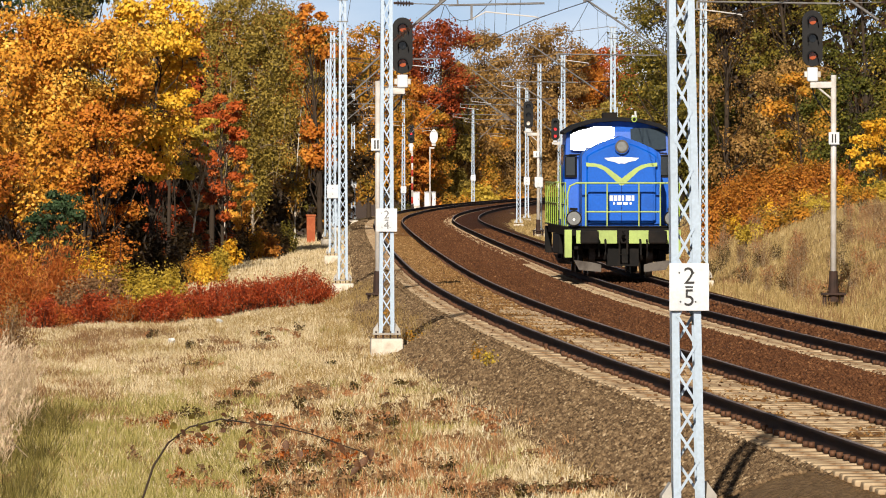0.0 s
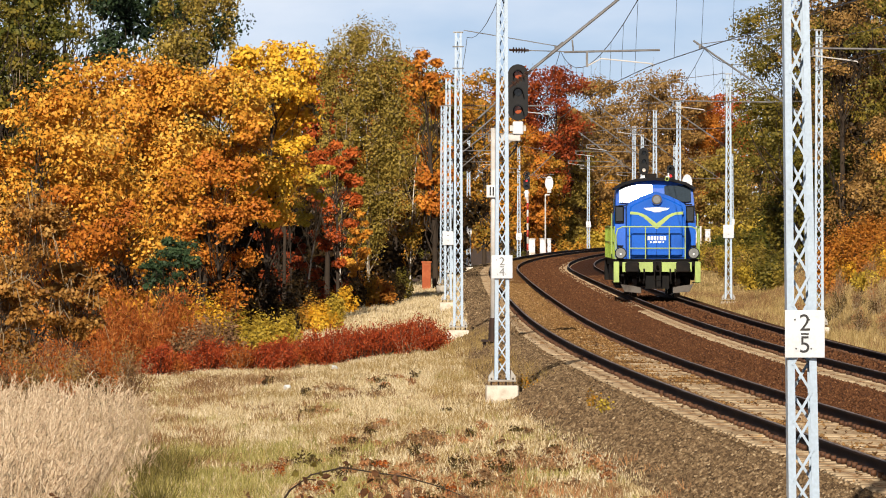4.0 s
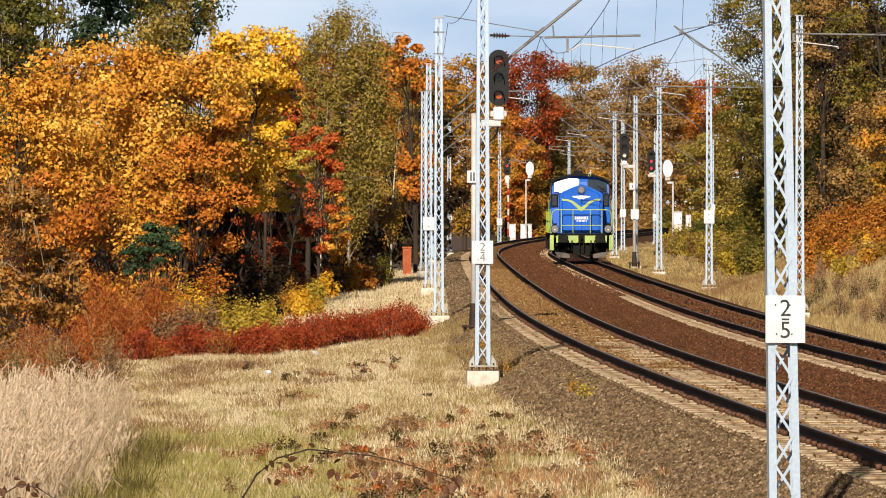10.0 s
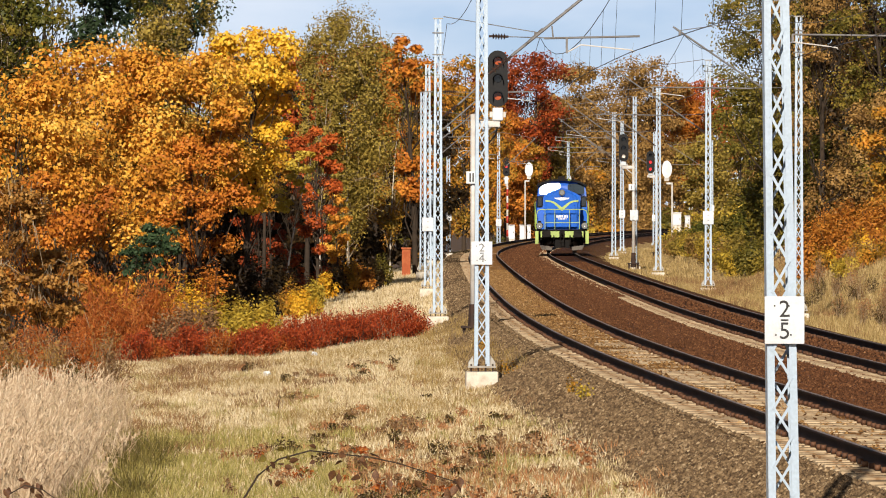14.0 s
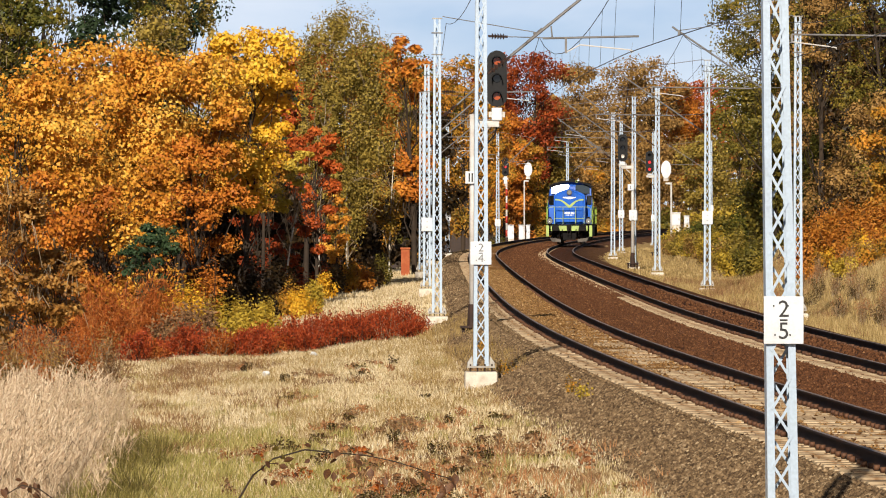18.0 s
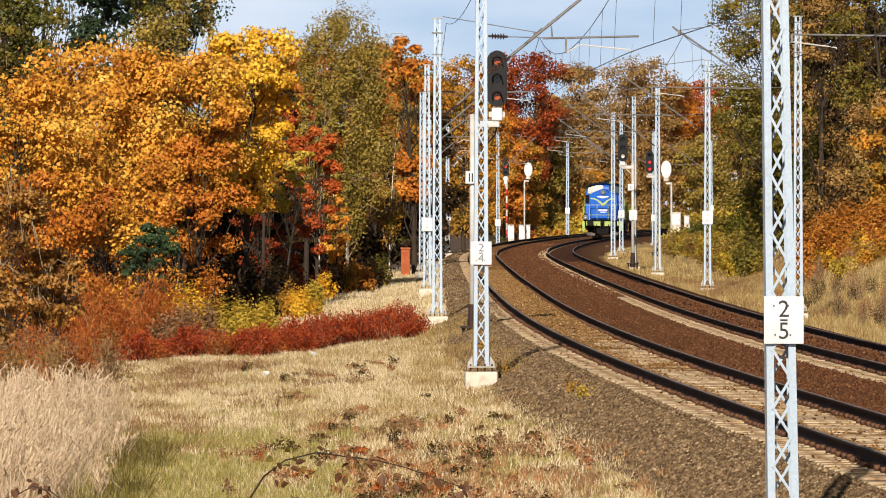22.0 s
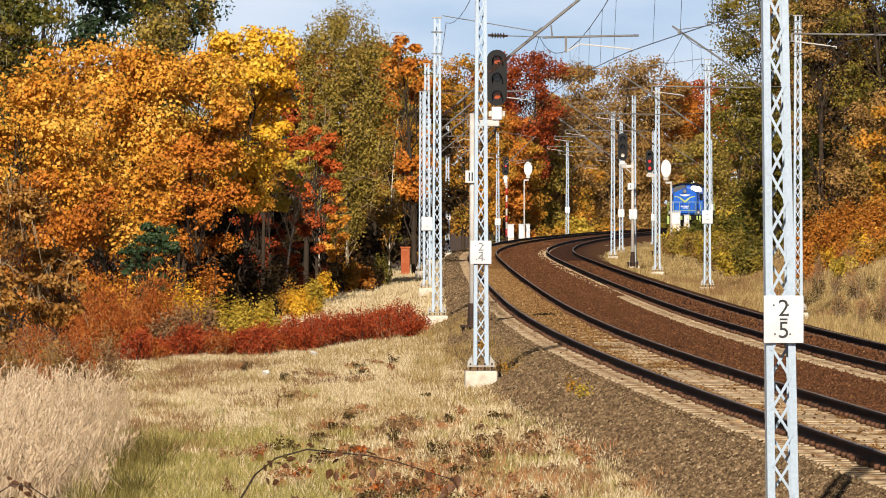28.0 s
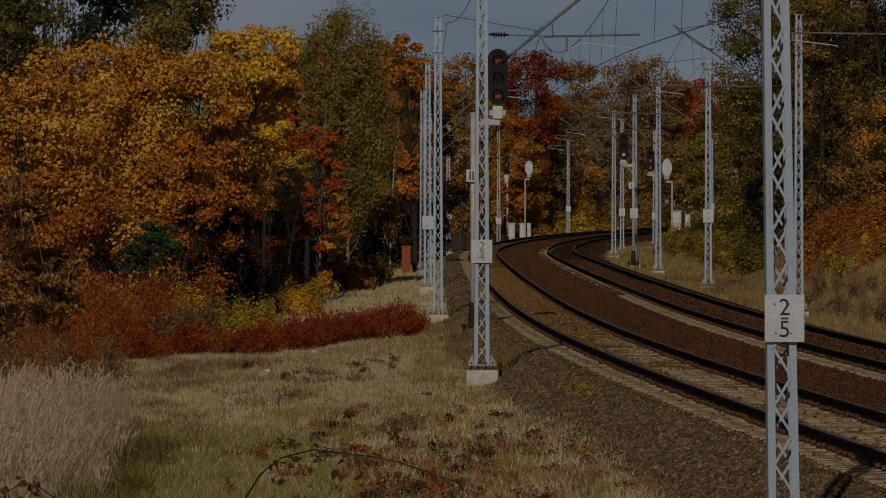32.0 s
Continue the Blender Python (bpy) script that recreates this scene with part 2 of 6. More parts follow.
GLASS = plain("cab_glass", srgb(22, 26, 28), 0.06)
GLASS.node_tree.nodes["Principled BSDF"].inputs["Specular IOR Level"].default_value = 1.0
LAMP_GLASS = plain("lamp_glass", srgb(152, 154, 152), 0.2, 0.3)
LENS_DARK = plain("unlit_lens", srgb(20, 24, 26), 0.12)
LENS_ORANGE = plain("orange_lens", srgb(176, 84, 40), 0.12)
LENS_RED = plain("red_lens", srgb(200, 50, 50), 0.15, glow=srgb(255, 70, 70), strength=1.0)
LENS_PALE = plain("pale_lens", srgb(240, 225, 205), 0.2, glow=srgb(255, 235, 215), strength=0.6)


def ground_material():
    """Dry meadow: straw, greener and reddish patches, fine dark flecks."""
    m, n, l, p = nodes_of("meadow")
    a, b, c = noise_of(n, l, 0.5, 4), noise_of(n, l, 3.0, 6, 0.7), noise_of(n, l, 14, 4, 0.7)
    base = ramp(n, l, b, [(0.3, srgb(150, 120, 76)), (0.5, srgb(198, 168, 116)), (0.7, srgb(226, 200, 150))])
    green = ramp(n, l, b, [(0.3, srgb(104, 98, 52)), (0.7, srgb(160, 146, 88))])
    col = mix(n, l, ramp(n, l, a, [(0.54, (0, 0, 0, 1)), (0.7, (0.8, 0.8, 0.8, 1))]), base, green)
    red = noise_of(n, l, 0.8, 5, 0.7)
    col = mix(n, l, ramp(n, l, red, [(0.56, (0, 0, 0, 1)), (0.68, (0.7, 0.7, 0.7, 1))]), col, srgb(136, 92, 60))
    col = mix(n, l, 0.6, col, ramp(n, l, c, [(0.40, (0.22, 0.18, 0.13, 1)), (0.56, (1, 1, 1, 1))]), "MULTIPLY")
    l.new(col, p.inputs["Base Color"])
    p.inputs["Roughness"].default_value = 0.95
    p.inputs["Specular IOR Level"].default_value = 0.1
    bump(n, l, p, c, 0.8, 0.05)
    return m


def ballast_material(name="ballast"):
    """Track bed: grey-brown stone in the cess, rusty brown between and beside the rails; 'across' is the offset from the left track's axis."""
    m, n, l, p = nodes_of(name)
    at = n.new("ShaderNodeAttribute")
    at.attribute_name = "across"
    c = n.new("ShaderNodeTexCoord")
    v = n.new("ShaderNodeTexVoronoi")
    v.inputs["Scale"].default_value = 17
    l.new(c.outputs["Object"], v.inputs["Vector"])
    fine, big = noise_of(n, l, 9, 4, 0.7), noise_of(n, l, 0.5, 4)
    wob = n.new("ShaderNodeMath")
    wob.operation = "MULTIPLY_ADD"
    wob.inputs[1].default_value = 0.9
    l.new(fine, wob.inputs[0])
    l.new(at.outputs["Fac"], wob.inputs[2])
    rng = n.new("ShaderNodeMapRange")
    rng.inputs[1].default_value, rng.inputs[2].default_value = -3.55, 8.45
    l.new(wob.outputs[0], rng.inputs[0])

    def u(x):
        return (x + 4.0) / 12.0
    zone = ramp(n, l, rng.outputs[0], [(u(-3.2), srgb(134, 110, 82)), (u(-1.7), srgb(138, 114, 84)), (u(-1.2), srgb(150, 118, 80)), (u(-0.2), srgb(166, 124, 72)),
                                       (u(0.8), srgb(160, 112, 66)), (u(1.25), srgb(118, 77, 48)), (u(2.9), srgb(112, 72, 46)), (u(3.6), srgb(96, 60, 42)),
                                       (u(5.0), srgb(84, 54, 38)), (u(6.4), srgb(118, 84, 56))])
    stone = ramp(n, l, v.outputs["Color"], [(0.1, (0.45, 0.43, 0.42, 1)), (0.5, (0.85, 0.85, 0.85, 1)), (0.9, (1.25, 1.22, 1.18, 1))])
    col = mix(n, l, 0.85, zone, stone, "MULTIPLY")
    col = mix(n, l, 0.12, col, ramp(n, l, big, [(0.3, (0.6, 0.58, 0.55, 1)), (0.7, (1.1, 1.1, 1.1, 1))]), "MULTIPLY")
    l.new(col, p.inputs["Base Color"])
    p.inputs["Roughness"].default_value = 0.92
    p.inputs["Specular IOR Level"].default_value = 0.1
    bump(n, l, p, v.outputs["Distance"], 1.0, 0.06)
    return m


MEADOW, BALLAST = ground_material(), ballast_material()
FOREST = surface("forest_floor", srgb(74, 54, 34), srgb(112, 78, 42), 0.95, scale=1.2, grain=9, relief=0.8)
STONE_GREY = leaf_material("loose_stone", [(48, 37, 28), (96, 77, 57), (146, 122, 92), (206, 184, 150)], through=0.0, patch=9.0, rough=0.9)
STONE_RUST = leaf_material("rusty_stone", [(66, 42, 28), (90, 58, 38), (112, 74, 48), (158, 116, 80)], through=0.0, patch=9.0, rough=0.9)

STONE_TAN = leaf_material("tan_stone", [(76, 52, 32), (124, 92, 56), (162, 126, 80), (208, 182, 142)], through=0.0, patch=9.0, rough=0.9)


# ---- mesh helpers ----
def mesh_of(name, verts, faces, material, smooth=False):
    """A mesh from arrays; faces all of one size (an array) or a plain list."""
    me = bpy.data.meshes.new(name)
    if isinstance(faces, np.ndarray):
        v = np.ascontiguousarray(verts, dtype=np.float32)
        f = np.ascontiguousarray(faces, dtype=np.int32)
        me.vertices.add(len(v))
        me.vertices.foreach_set("co", v.ravel())
        me.loops.add(f.size)
        me.loops.foreach_set("vertex_index", f.ravel())
        me.polygons.add(len(f))
        me.polygons.foreach_set("loop_start", np.arange(0, f.size, f.shape[1], dtype=np.int32))
        me.update(calc_edges=True)
    else:
        me.from_pydata([tuple(map(float, p)) for p in verts], [], faces)
        me.update()
    for m in (material if isinstance(material, (list, tuple)) else [material]):
        me.materials.append(m)
    if smooth:
        me.polygons.foreach_set("use_smooth", np.ones(len(me.polygons), dtype=bool))
    return me


def put(name, me, parent=None, label="", at=None):
    ob = new(name, me)
    if parent is not None:
        ob.parent = parent
    if at is not None:
        ob.matrix_basis = at
    if label:
        ob["label"] = label
    return ob


def part(name, bm, material, parent, label="", smooth=False, at=None):
    """One bmesh as one mesh object under a thing or a part."""
    me = bpy.data.meshes.new(name)
    bm.to_mesh(me)
    bm.free()
    me.materials.append(material)
    if smooth:
        me.polygons.foreach_set("use_smooth", np.ones(len(me.polygons), dtype=bool))
    return put(name, me, parent, label, at)


def thing(name, label, category, at=None, group="", kind=""):
    ob = tagged(new(name), label, category, group, kind)
    if at is not None:
        ob.matrix_basis = at
    return ob


def box(bm, x0, x1, y0, y1, z0, z1, bevel=0.0):
    r = bmesh.ops.create_cube(bm, size=1.0, matrix=Matrix.Translation(((x0 + x1) / 2, (y0 + y1) / 2, (z0 + z1) / 2)) @ Matrix.Diagonal((x1 - x0, y1 - y0, z1 - z0, 1)))
    if bevel:
        edges = {e for v in r["verts"] for e in v.link_edges}
        bmesh.ops.bevel(bm, geom=list(edges), offset=bevel, segments=2, affect="EDGES", profile=0.5)
    return bm


def boxed(x0, x1, y0, y1, z0, z1, bevel=0.0):
    return box(bmesh.new(), x0, x1, y0, y1, z0, z1, bevel)


def rod(bm, a, b, r0, r1=None, sides=10):
    a, b = Vector(a), Vector(b)
    m = Matrix.Translation((a + b) / 2) @ (b - a).to_track_quat("Z", "Y").to_matrix().to_4x4()
    bmesh.ops.create_cone(bm, cap_ends=True, segments=sides, radius1=r0, radius2=r0 if r1 is None else r1, depth=(b - a).length, matrix=m)
    return bm


def rodded(a, b, r0, r1=None, sides=10):
    return rod(bmesh.new(), a, b, r0, r1, sides)


def outline(bm, pts, y0, y1):
    """A prism along y from an outline in x, z."""
    n = len(pts)
    v0 = [bm.verts.new((x, y0, z)) for x, z in pts]
    v1 = [bm.verts.new((x, y1, z)) for x, z in pts]
    for k in range(n):
        bm.faces.new((v0[k], v0[(k + 1) % n], v1[(k + 1) % n], v1[k]))
    bm.faces.new(v0[::-1])
    bm.faces.new(v1)
    bmesh.ops.recalc_face_normals(bm, faces=bm.faces[:])
    return bm


def pipe(pts, r, sides=6, closed=False):
    """A bent tube as a bmesh; r may be one radius or one for each point."""
    bm = bmesh.new()
    pts = [Vector(p) for p in pts]
    rs = r if isinstance(r, (list, tuple)) else [r] * len(pts)
    rings = []
    for k, p in enumerate(pts):
        d = (pts[min(k + 1, len(pts) - 1)] - pts[max(k - 1, 0)]).normalized()
        side = d.cross(Vector((0, 0, 1)))
        side = side.normalized() if side.length > 0.05 else Vector((1, 0, 0))
        up = side.cross(d).normalized()
        rings.append([bm.verts.new(p + rs[k] * (math.cos(a) * side + math.sin(a) * up)) for a in (2 * math.pi * i / sides for i in range(sides))])
    for a, b in zip(rings, rings[1:]):
        for i in range(sides):
            bm.faces.new((a[i], a[(i + 1) % sides], b[(i + 1) % sides], b[i]))
    bm.faces.new(rings[0][::-1])
    bm.faces.new(rings[-1])
    bmesh.ops.recalc_face_normals(bm, faces=bm.faces[:])
    return bm


def lettering(text, size, material, parent, at, name="numeral"):
    cu = bpy.data.curves.new(name, "FONT")
    cu.body, cu.size, cu.align_x, cu.align_y, cu.extrude = text, size, "CENTER", "CENTER", 0.002
    tmp = new("tmp_text", cu)
    me = bpy.data.meshes.new_from_object(tmp.evaluated_get(bpy.context.evaluated_depsgraph_get()))
    bpy.data.objects.remove(tmp)
    me.materials.clear()
    me.materials.append(material)
    return put(name, me, parent, "black painted numeral " + text, at)


# ---- the line's course ----
SLOPE_Y = [-200, 0, 74, 100, 125, 150, 175, 200, 240, 280, 320, 350, 380, 410, 440, 480, 512, 550, 584, 617, 660, 720, 6000]
SLOPE_V = [-0.06, -0.052, -0.044, -0.039, -0.030, -0.0195, -0.0115, -0.006, -0.0035, -0.002, -0.0005, 0.001, 0.009, 0.026, 0.043, 0.062, 0.080, 0.102, 0.124, 0.148, 0.170, 0.19, 0.19]
COURSE_Y = np.arange(-200.0, 6000.0, 1.0)
COURSE_X = np.concatenate([[0], np.cumsum(np.interp(COURSE_Y[:-1] + 0.5, SLOPE_Y, SLOPE_V))])
COURSE_X += 4.97 - np.interp(90.0, COURSE_Y, COURSE_X)
TRACK_GAP = 4.38


def axis(y):
    """x of the left track's axis."""
    return np.interp(y, COURSE_Y, COURSE_X)


def heading(y):
    return np.interp(y, SLOPE_Y, SLOPE_V)


def rise(y):
    """The line climbs a little beyond the curve, fitted to the camera's view."""
    return 0.0018 * np.maximum(0, np.asarray(y, float) - 370) * (1 - np.exp(-np.maximum(0, np.asarray(y, float) - 370) / 40))


def smooth_step(a, b, x):
    t = np.clip((x - a) / (b - a), 0, 1)
    return t * t * (3 - 2 * t)


RNG = np.random.default_rng(5)
WAVES = [(RNG.uniform(0, 6.3), RNG.uniform(-1, 1) * 2.2 ** -k, RNG.uniform(-1, 1) * 2.2 ** -k, 0.06 * 1.35 ** k) for k in range(7)]


def roughness(x, y):
    return sum(a * np.sin(p + x * kx * 2.0 + y * ky) for p, kx, ky, a in WAVES)


EDGE_Y = [-100, 135, 150, 161, 187, 265, 381, 460, 560, 640, 3000]
EDGE_X = [-40, -30, -12, -7.2, -4.6, -4.2, -1.6, -0.2, 4.0, 14, 500]


LATTICE = np.random.default_rng(77).random((64, 64))


def patchy(x, y, sx, sy, seed=0):
    """Smooth uneven patches sx by sy metres in size, about -0.5 to 0.5."""
    total = 0
    for k, w in ((1, 0.68), (2.3, 0.32)):
        p, q = np.asarray(x, float) / sx * k + 13.7 * seed, np.asarray(y, float) / sy * k + 7.3 * seed
        i, j = np.floor(p).astype(int), np.floor(q).astype(int)
        f, g = p - i, q - j
        f, g = f * f * (3 - 2 * f), g * g * (3 - 2 * g)
        a, b, c, d = (LATTICE[(i + m) % 64, (j + n) % 64] for m, n in ((0, 0), (1, 0), (0, 1), (1, 1)))
        total = total + w * ((a * (1 - f) + b * f) * (1 - g) + (c * (1 - f) + d * f) * g)
    return total - 0.5


def ground_z(x, y):
    """Height of the ground: the track bed, the meadow beside it, the bank beyond the tracks, the hollow where the trees stand."""
    x, y = np.asarray(x, float), np.asarray(y, float)
    u = x - axis(y)
    bed = -0.166 + 0 * u
    bed = bed - (0.045 + 0.027 * smooth_step(210, 125, y)) * ((u > -1.45) & (u < -0.72)) - (0.052 * smooth_step(-0.5, 0.0, u) * ((u > -0.64) & (u < 0.64)) * smooth_step(190, 120, y)) * np.clip(0.85 + 1.6 * patchy(x, y, 0.7, 1.6, 3), 0.1, 1.1) - 0.05 * ((u > TRACK_GAP - 1.5) & (u < TRACK_GAP - 0.7))
    left = np.where(u > -1.5, bed, -0.198) - 0.5 * smooth_step(-1.5, -3.2, u) - 0.25 * smooth_step(-3.5, -8, u) + 0.12 * roughness(x, y) * smooth_step(-3.0, -5, u)
    near = smooth_step(58, 18, y) * smooth_step(-3.6, -7.5, u) * 1.75
    drop = smooth_step(0, 9, np.interp(y, EDGE_Y, EDGE_X) - x) * 5.0
    left = left + near - drop
    right = -0.166 - 0.39 * smooth_step(5.8, 7.2, u) + 1.5 * smooth_step(9.0, 16.0, u) + 0.8 * smooth_step(16, 40, u) + 0.72 * smooth_step(8.5, 12.5, u) * smooth_step(290, 255, y) + 0.12 * roughness(x, y) * smooth_step(7, 9, u)
    return np.where(u < 0, left, np.where(u > 5.6, right, bed)) + np.minimum(rise(y), 0.6)


def course_points(offset, y0, y1, step):
    ys = np.arange(y0, y1 + step / 2, step)
    h = heading(ys)
    return np.stack([axis(ys) + offset * np.cos(h), ys - offset * np.sin(h)], 1)


def build_ground():
    ys = np.unique(np.concatenate([np.arange(-80, 60, 4), np.arange(60, 200, 0.8), np.arange(200, 420, 2.0), np.arange(420, 800, 5.0), np.geomspace(800, 4500, 14)]))
    us = np.unique(np.concatenate([-np.geomspace(14, 2500, 18), np.arange(-14, -3.4, 0.5), np.arange(-3.4, 7.6, 0.16), np.arange(7.6, 18, 0.6), np.geomspace(18, 2500, 18)]))
    U, Y = np.meshgrid(us, ys)
    X = axis(Y) + U
    Z = ground_z(X, Y)
    Z = Z + np.where(np.abs(U) < 1.6, RNG.normal(0, 0.01, U.shape), 0.0)
    far = smooth_step(900, 2500, np.hypot(X, Y))
    Z = Z * (1 - far) - 1.0 * far
    verts = np.stack([X, Y, Z], 2).reshape(-1, 3)
    ny, nx = U.shape
    i = np.arange((ny - 1) * nx).reshape(ny - 1, nx)[:, :-1].ravel()
    faces = np.stack([i, i + 1, i + nx + 1, i + nx], 1)
    me = mesh_of("ground", verts, faces, [MEADOW, BALLAST, FOREST], smooth=True)
    mid = (U[:-1, :-1] + U[1:, 1:]).ravel() / 2
    edge = RNG.normal(0, 0.2, mid.shape)
    kind = ((mid + edge > -2.75 + 0.75 * smooth_step(150, 230, Y[:-1, :-1].ravel())) & (mid + edge < 6.9)).astype(np.int32)
    mx, my = X[:-1, :-1].ravel(), Y[:-1, :-1].ravel()
    kind[(my > 165) & (mx + edge < np.interp(my, EDGE_Y, EDGE_X) - 1.2) & (mid < -3)] = 2
    kind[(my > 238) & (mid + 3 * edge > 12.5)] = 2
    me.polygons.foreach_set("material_index", kind)
    a = me.attributes.new("across", "FLOAT", "POINT")
    a.data.foreach_set("value", U.ravel().astype(np.float32))
    tagged(put("ground", me), "dry autumn meadow and stone track bed", "ground", kind="structure")


build_ground()


# ---- the tracks ----
PROFILE = [(-0.075, -0.172), (0.075, -0.172), (0.075, -0.158), (0.01, -0.14), (0.01, -0.045), (0.036, -0.035), (0.036, -0.004), (0.028, 0.0),
           (-0.028, 0.0), (-0.036, -0.004), (-0.036, -0.035), (-0.01, -0.045), (-0.01, -0.14), (-0.075, -0.158)]


def rail_mesh(offset):
    pts = np.concatenate([course_points(offset, -60, 58, 6), course_points(offset, 60, 300, 1.5), course_points(offset, 303, 720, 3)])
    d = np.gradient(pts, axis=0)
    nrm = np.stack([d[:, 1], -d[:, 0]], 1) / np.linalg.norm(d, axis=1)[:, None]
    k = len(PROFILE)
    verts = np.concatenate([np.concatenate([pts + nrm * px, (pz + np.minimum(rise(pts[:, 1]), 0.6))[:, None]], 1)[:, None] for px, pz in PROFILE], 1).reshape(-1, 3)
    faces, mats = [], []
    for i in range(len(pts) - 1):
        for j in range(k):
            faces.append((i * k + j, i * k + (j + 1) % k, (i + 1) * k + (j + 1) % k, (i + 1) * k + j))
            mats.append(1 if j == 7 else 0)
    me = mesh_of("rail", verts, np.array(faces)[:, ::-1], [RAIL, RAIL_HEAD])
    me.polygons.foreach_set("material_index", mats)
    return me


def sleeper_mesh():
    bm = bmesh.new()
    box(bm, -1.27, 1.27, -0.13, 0.13, -0.40, -0.182, 0.02)
    me = bpy.data.meshes.new("sleeper")
    bm.to_mesh(me)
    bm.free()
    me.materials.append(SLEEPER)
    return me


def boxes_mesh(name, mats, size, material):
    """Many alike small boxes at the given poses, as one mesh."""
    c = np.array([(x, y, z) for z in (-0.5, 0.5) for y in (-0.5, 0.5) for x in (-0.5, 0.5)]) * size
    f = np.array([(0, 2, 3, 1), (4, 5, 7, 6), (0, 1, 5, 4), (2, 6, 7, 3), (0, 4, 6, 2), (1, 3, 7, 5)])
    verts = np.concatenate([c @ np.array(m.to_3x3()).T + np.array(m.translation) for m in mats])
    faces = np.concatenate([f + 8 * k for k in range(len(mats))])
    return mesh_of(name, verts, faces, material)


def build_track(shift, label):
    track = tagged(new("railway_track"), label, "railway track", "parallel tracks", "structure")
    for side in (-0.7525, 0.7525):
        put("rail", rail_mesh(shift + side), track, "dark rusty steel rail with a worn head")
    one = sleeper_mesh()
    far, clips = [], []
    pts = course_points(shift, 62, 640, 0.6)
    for k, (x, y) in enumerate(pts):
        m = Matrix.Translation((x + random.uniform(-0.02, 0.02), y, random.uniform(-0.012, 0.006) + min(float(rise(y)), 0.6))) @ Matrix.Rotation(-math.atan(heading(y)) + random.uniform(-0.008, 0.008), 4, "Z")
        if k < 300:
            put("sleeper", one, track, at=m)
        else:
            far.append(m @ Matrix.Translation((0, 0, -0.228)))
        if y < 240:
            for cx in (-0.85, -0.655, 0.655, 0.85):
                clips.append(m @ Matrix.Translation((cx, 0, -0.145)))
    tagged(put("sleeper_row", boxes_mesh("sleeper_row", far, (2.54, 0.26, 0.1), SLEEPER), track), kind="stuff")
    tagged(put("fastening_clips", boxes_mesh("fastening_clips", clips, (0.06, 0.11, 0.06), CLIP), track), kind="stuff")


build_track(0.0, "curved railway track on concrete sleepers in stone ballast")
build_track(TRACK_GAP, "curved railway track on concrete sleepers beside rusty ballast")


def scatter_stones(name, u0, u1, y0, y1, count, size, material, label, power=1.7):
    rng = np.random.default_rng(len(name) + count)
    y = y0 + (y1 - y0) * rng.random(count) ** power
    u = rng.uniform(u0, u1, count)
    x = axis(y) + u
    z = ground_z(x, y)
    r = rng.uniform(0.6, 1.35, count) * size
    base = np.array([(1, 0, 0), (0, 1, 0), (-1, 0, 0), (0, -1, 0), (0, 0, 0.8), (0, 0, -0.8)], float)
    v = base[None] * rng.uniform(0.65, 1.3, (count, 6, 1))
    a = rng.uniform(0, 6.283, count)
    c, s = np.cos(a)[:, None], np.sin(a)[:, None]
    v = np.stack([v[..., 0] * c - v[..., 1] * s, v[..., 0] * s + v[..., 1] * c, v[..., 2] + 0.5 * v[..., 0] * rng.uniform(-1, 1, (count, 1))], 2) * r[:, None, None]
    v += np.stack([x, y, z + r * 0.3], 1)[:, None]
    f = np.array([(0, 1, 4), (1, 2, 4), (2, 3, 4), (3, 0, 4), (1, 0, 5), (2, 1, 5), (3, 2, 5), (0, 3, 5)])
    faces = (f[None] + 6 * np.arange(count)[:, None, None]).reshape(-1, 3)
    tagged(put(name, mesh_of(name, v.reshape(-1, 3), faces, material)), label, "ballast", kind="stuff")


scatter_stones("ballast_stones", -2.9, -1.46, 66, 190, 42000, 0.031, STONE_GREY, "loose grey-brown ballast stones along the track shoulder")
scatter_stones("sleeper_end_stones", -1.46, -0.95, 66, 200, 8000, 0.03, STONE_GREY, "ballast stones lying over the sleeper ends", 1.3)
scatter_stones("far_shoulder_stones", -2.3, -1.3, 180, 420, 9000, 0.05, STONE_GREY, "grey-brown ballast stones along the far shoulder")
scatter_stones("rusty_ballast_stones", 0.95, 3.35, 80, 230, 22000, 0.026, STONE_RUST, "rust-brown ballast stones between the two tracks")
scatter_stones("far_ballast_stones", 0.95, 3.4, 215, 470, 9000, 0.055, STONE_RUST, "rust-brown ballast stones between the tracks along the curve")
scatter_stones("track_ballast_stones", -0.62, -0.1, 76, 300, 4500, 0.032, STONE_TAN, "tan stones and leaves lying between the rails", 0.8)
scatter_stones("inner_ballast_stones", -0.1, 0.62, 72, 300, 4200, 0.03, STONE_TAN, "few tan stones lying on the sleepers between the rails", 0.7)
scatter_stones("second_track_stones", TRACK_GAP - 0.62, TRACK_GAP + 0.62, 110, 340, 6000, 0.038, STONE_RUST, "dark rusty stones between the rails of the second track")


# ---- masts ----
MAST_TOP = 8.2


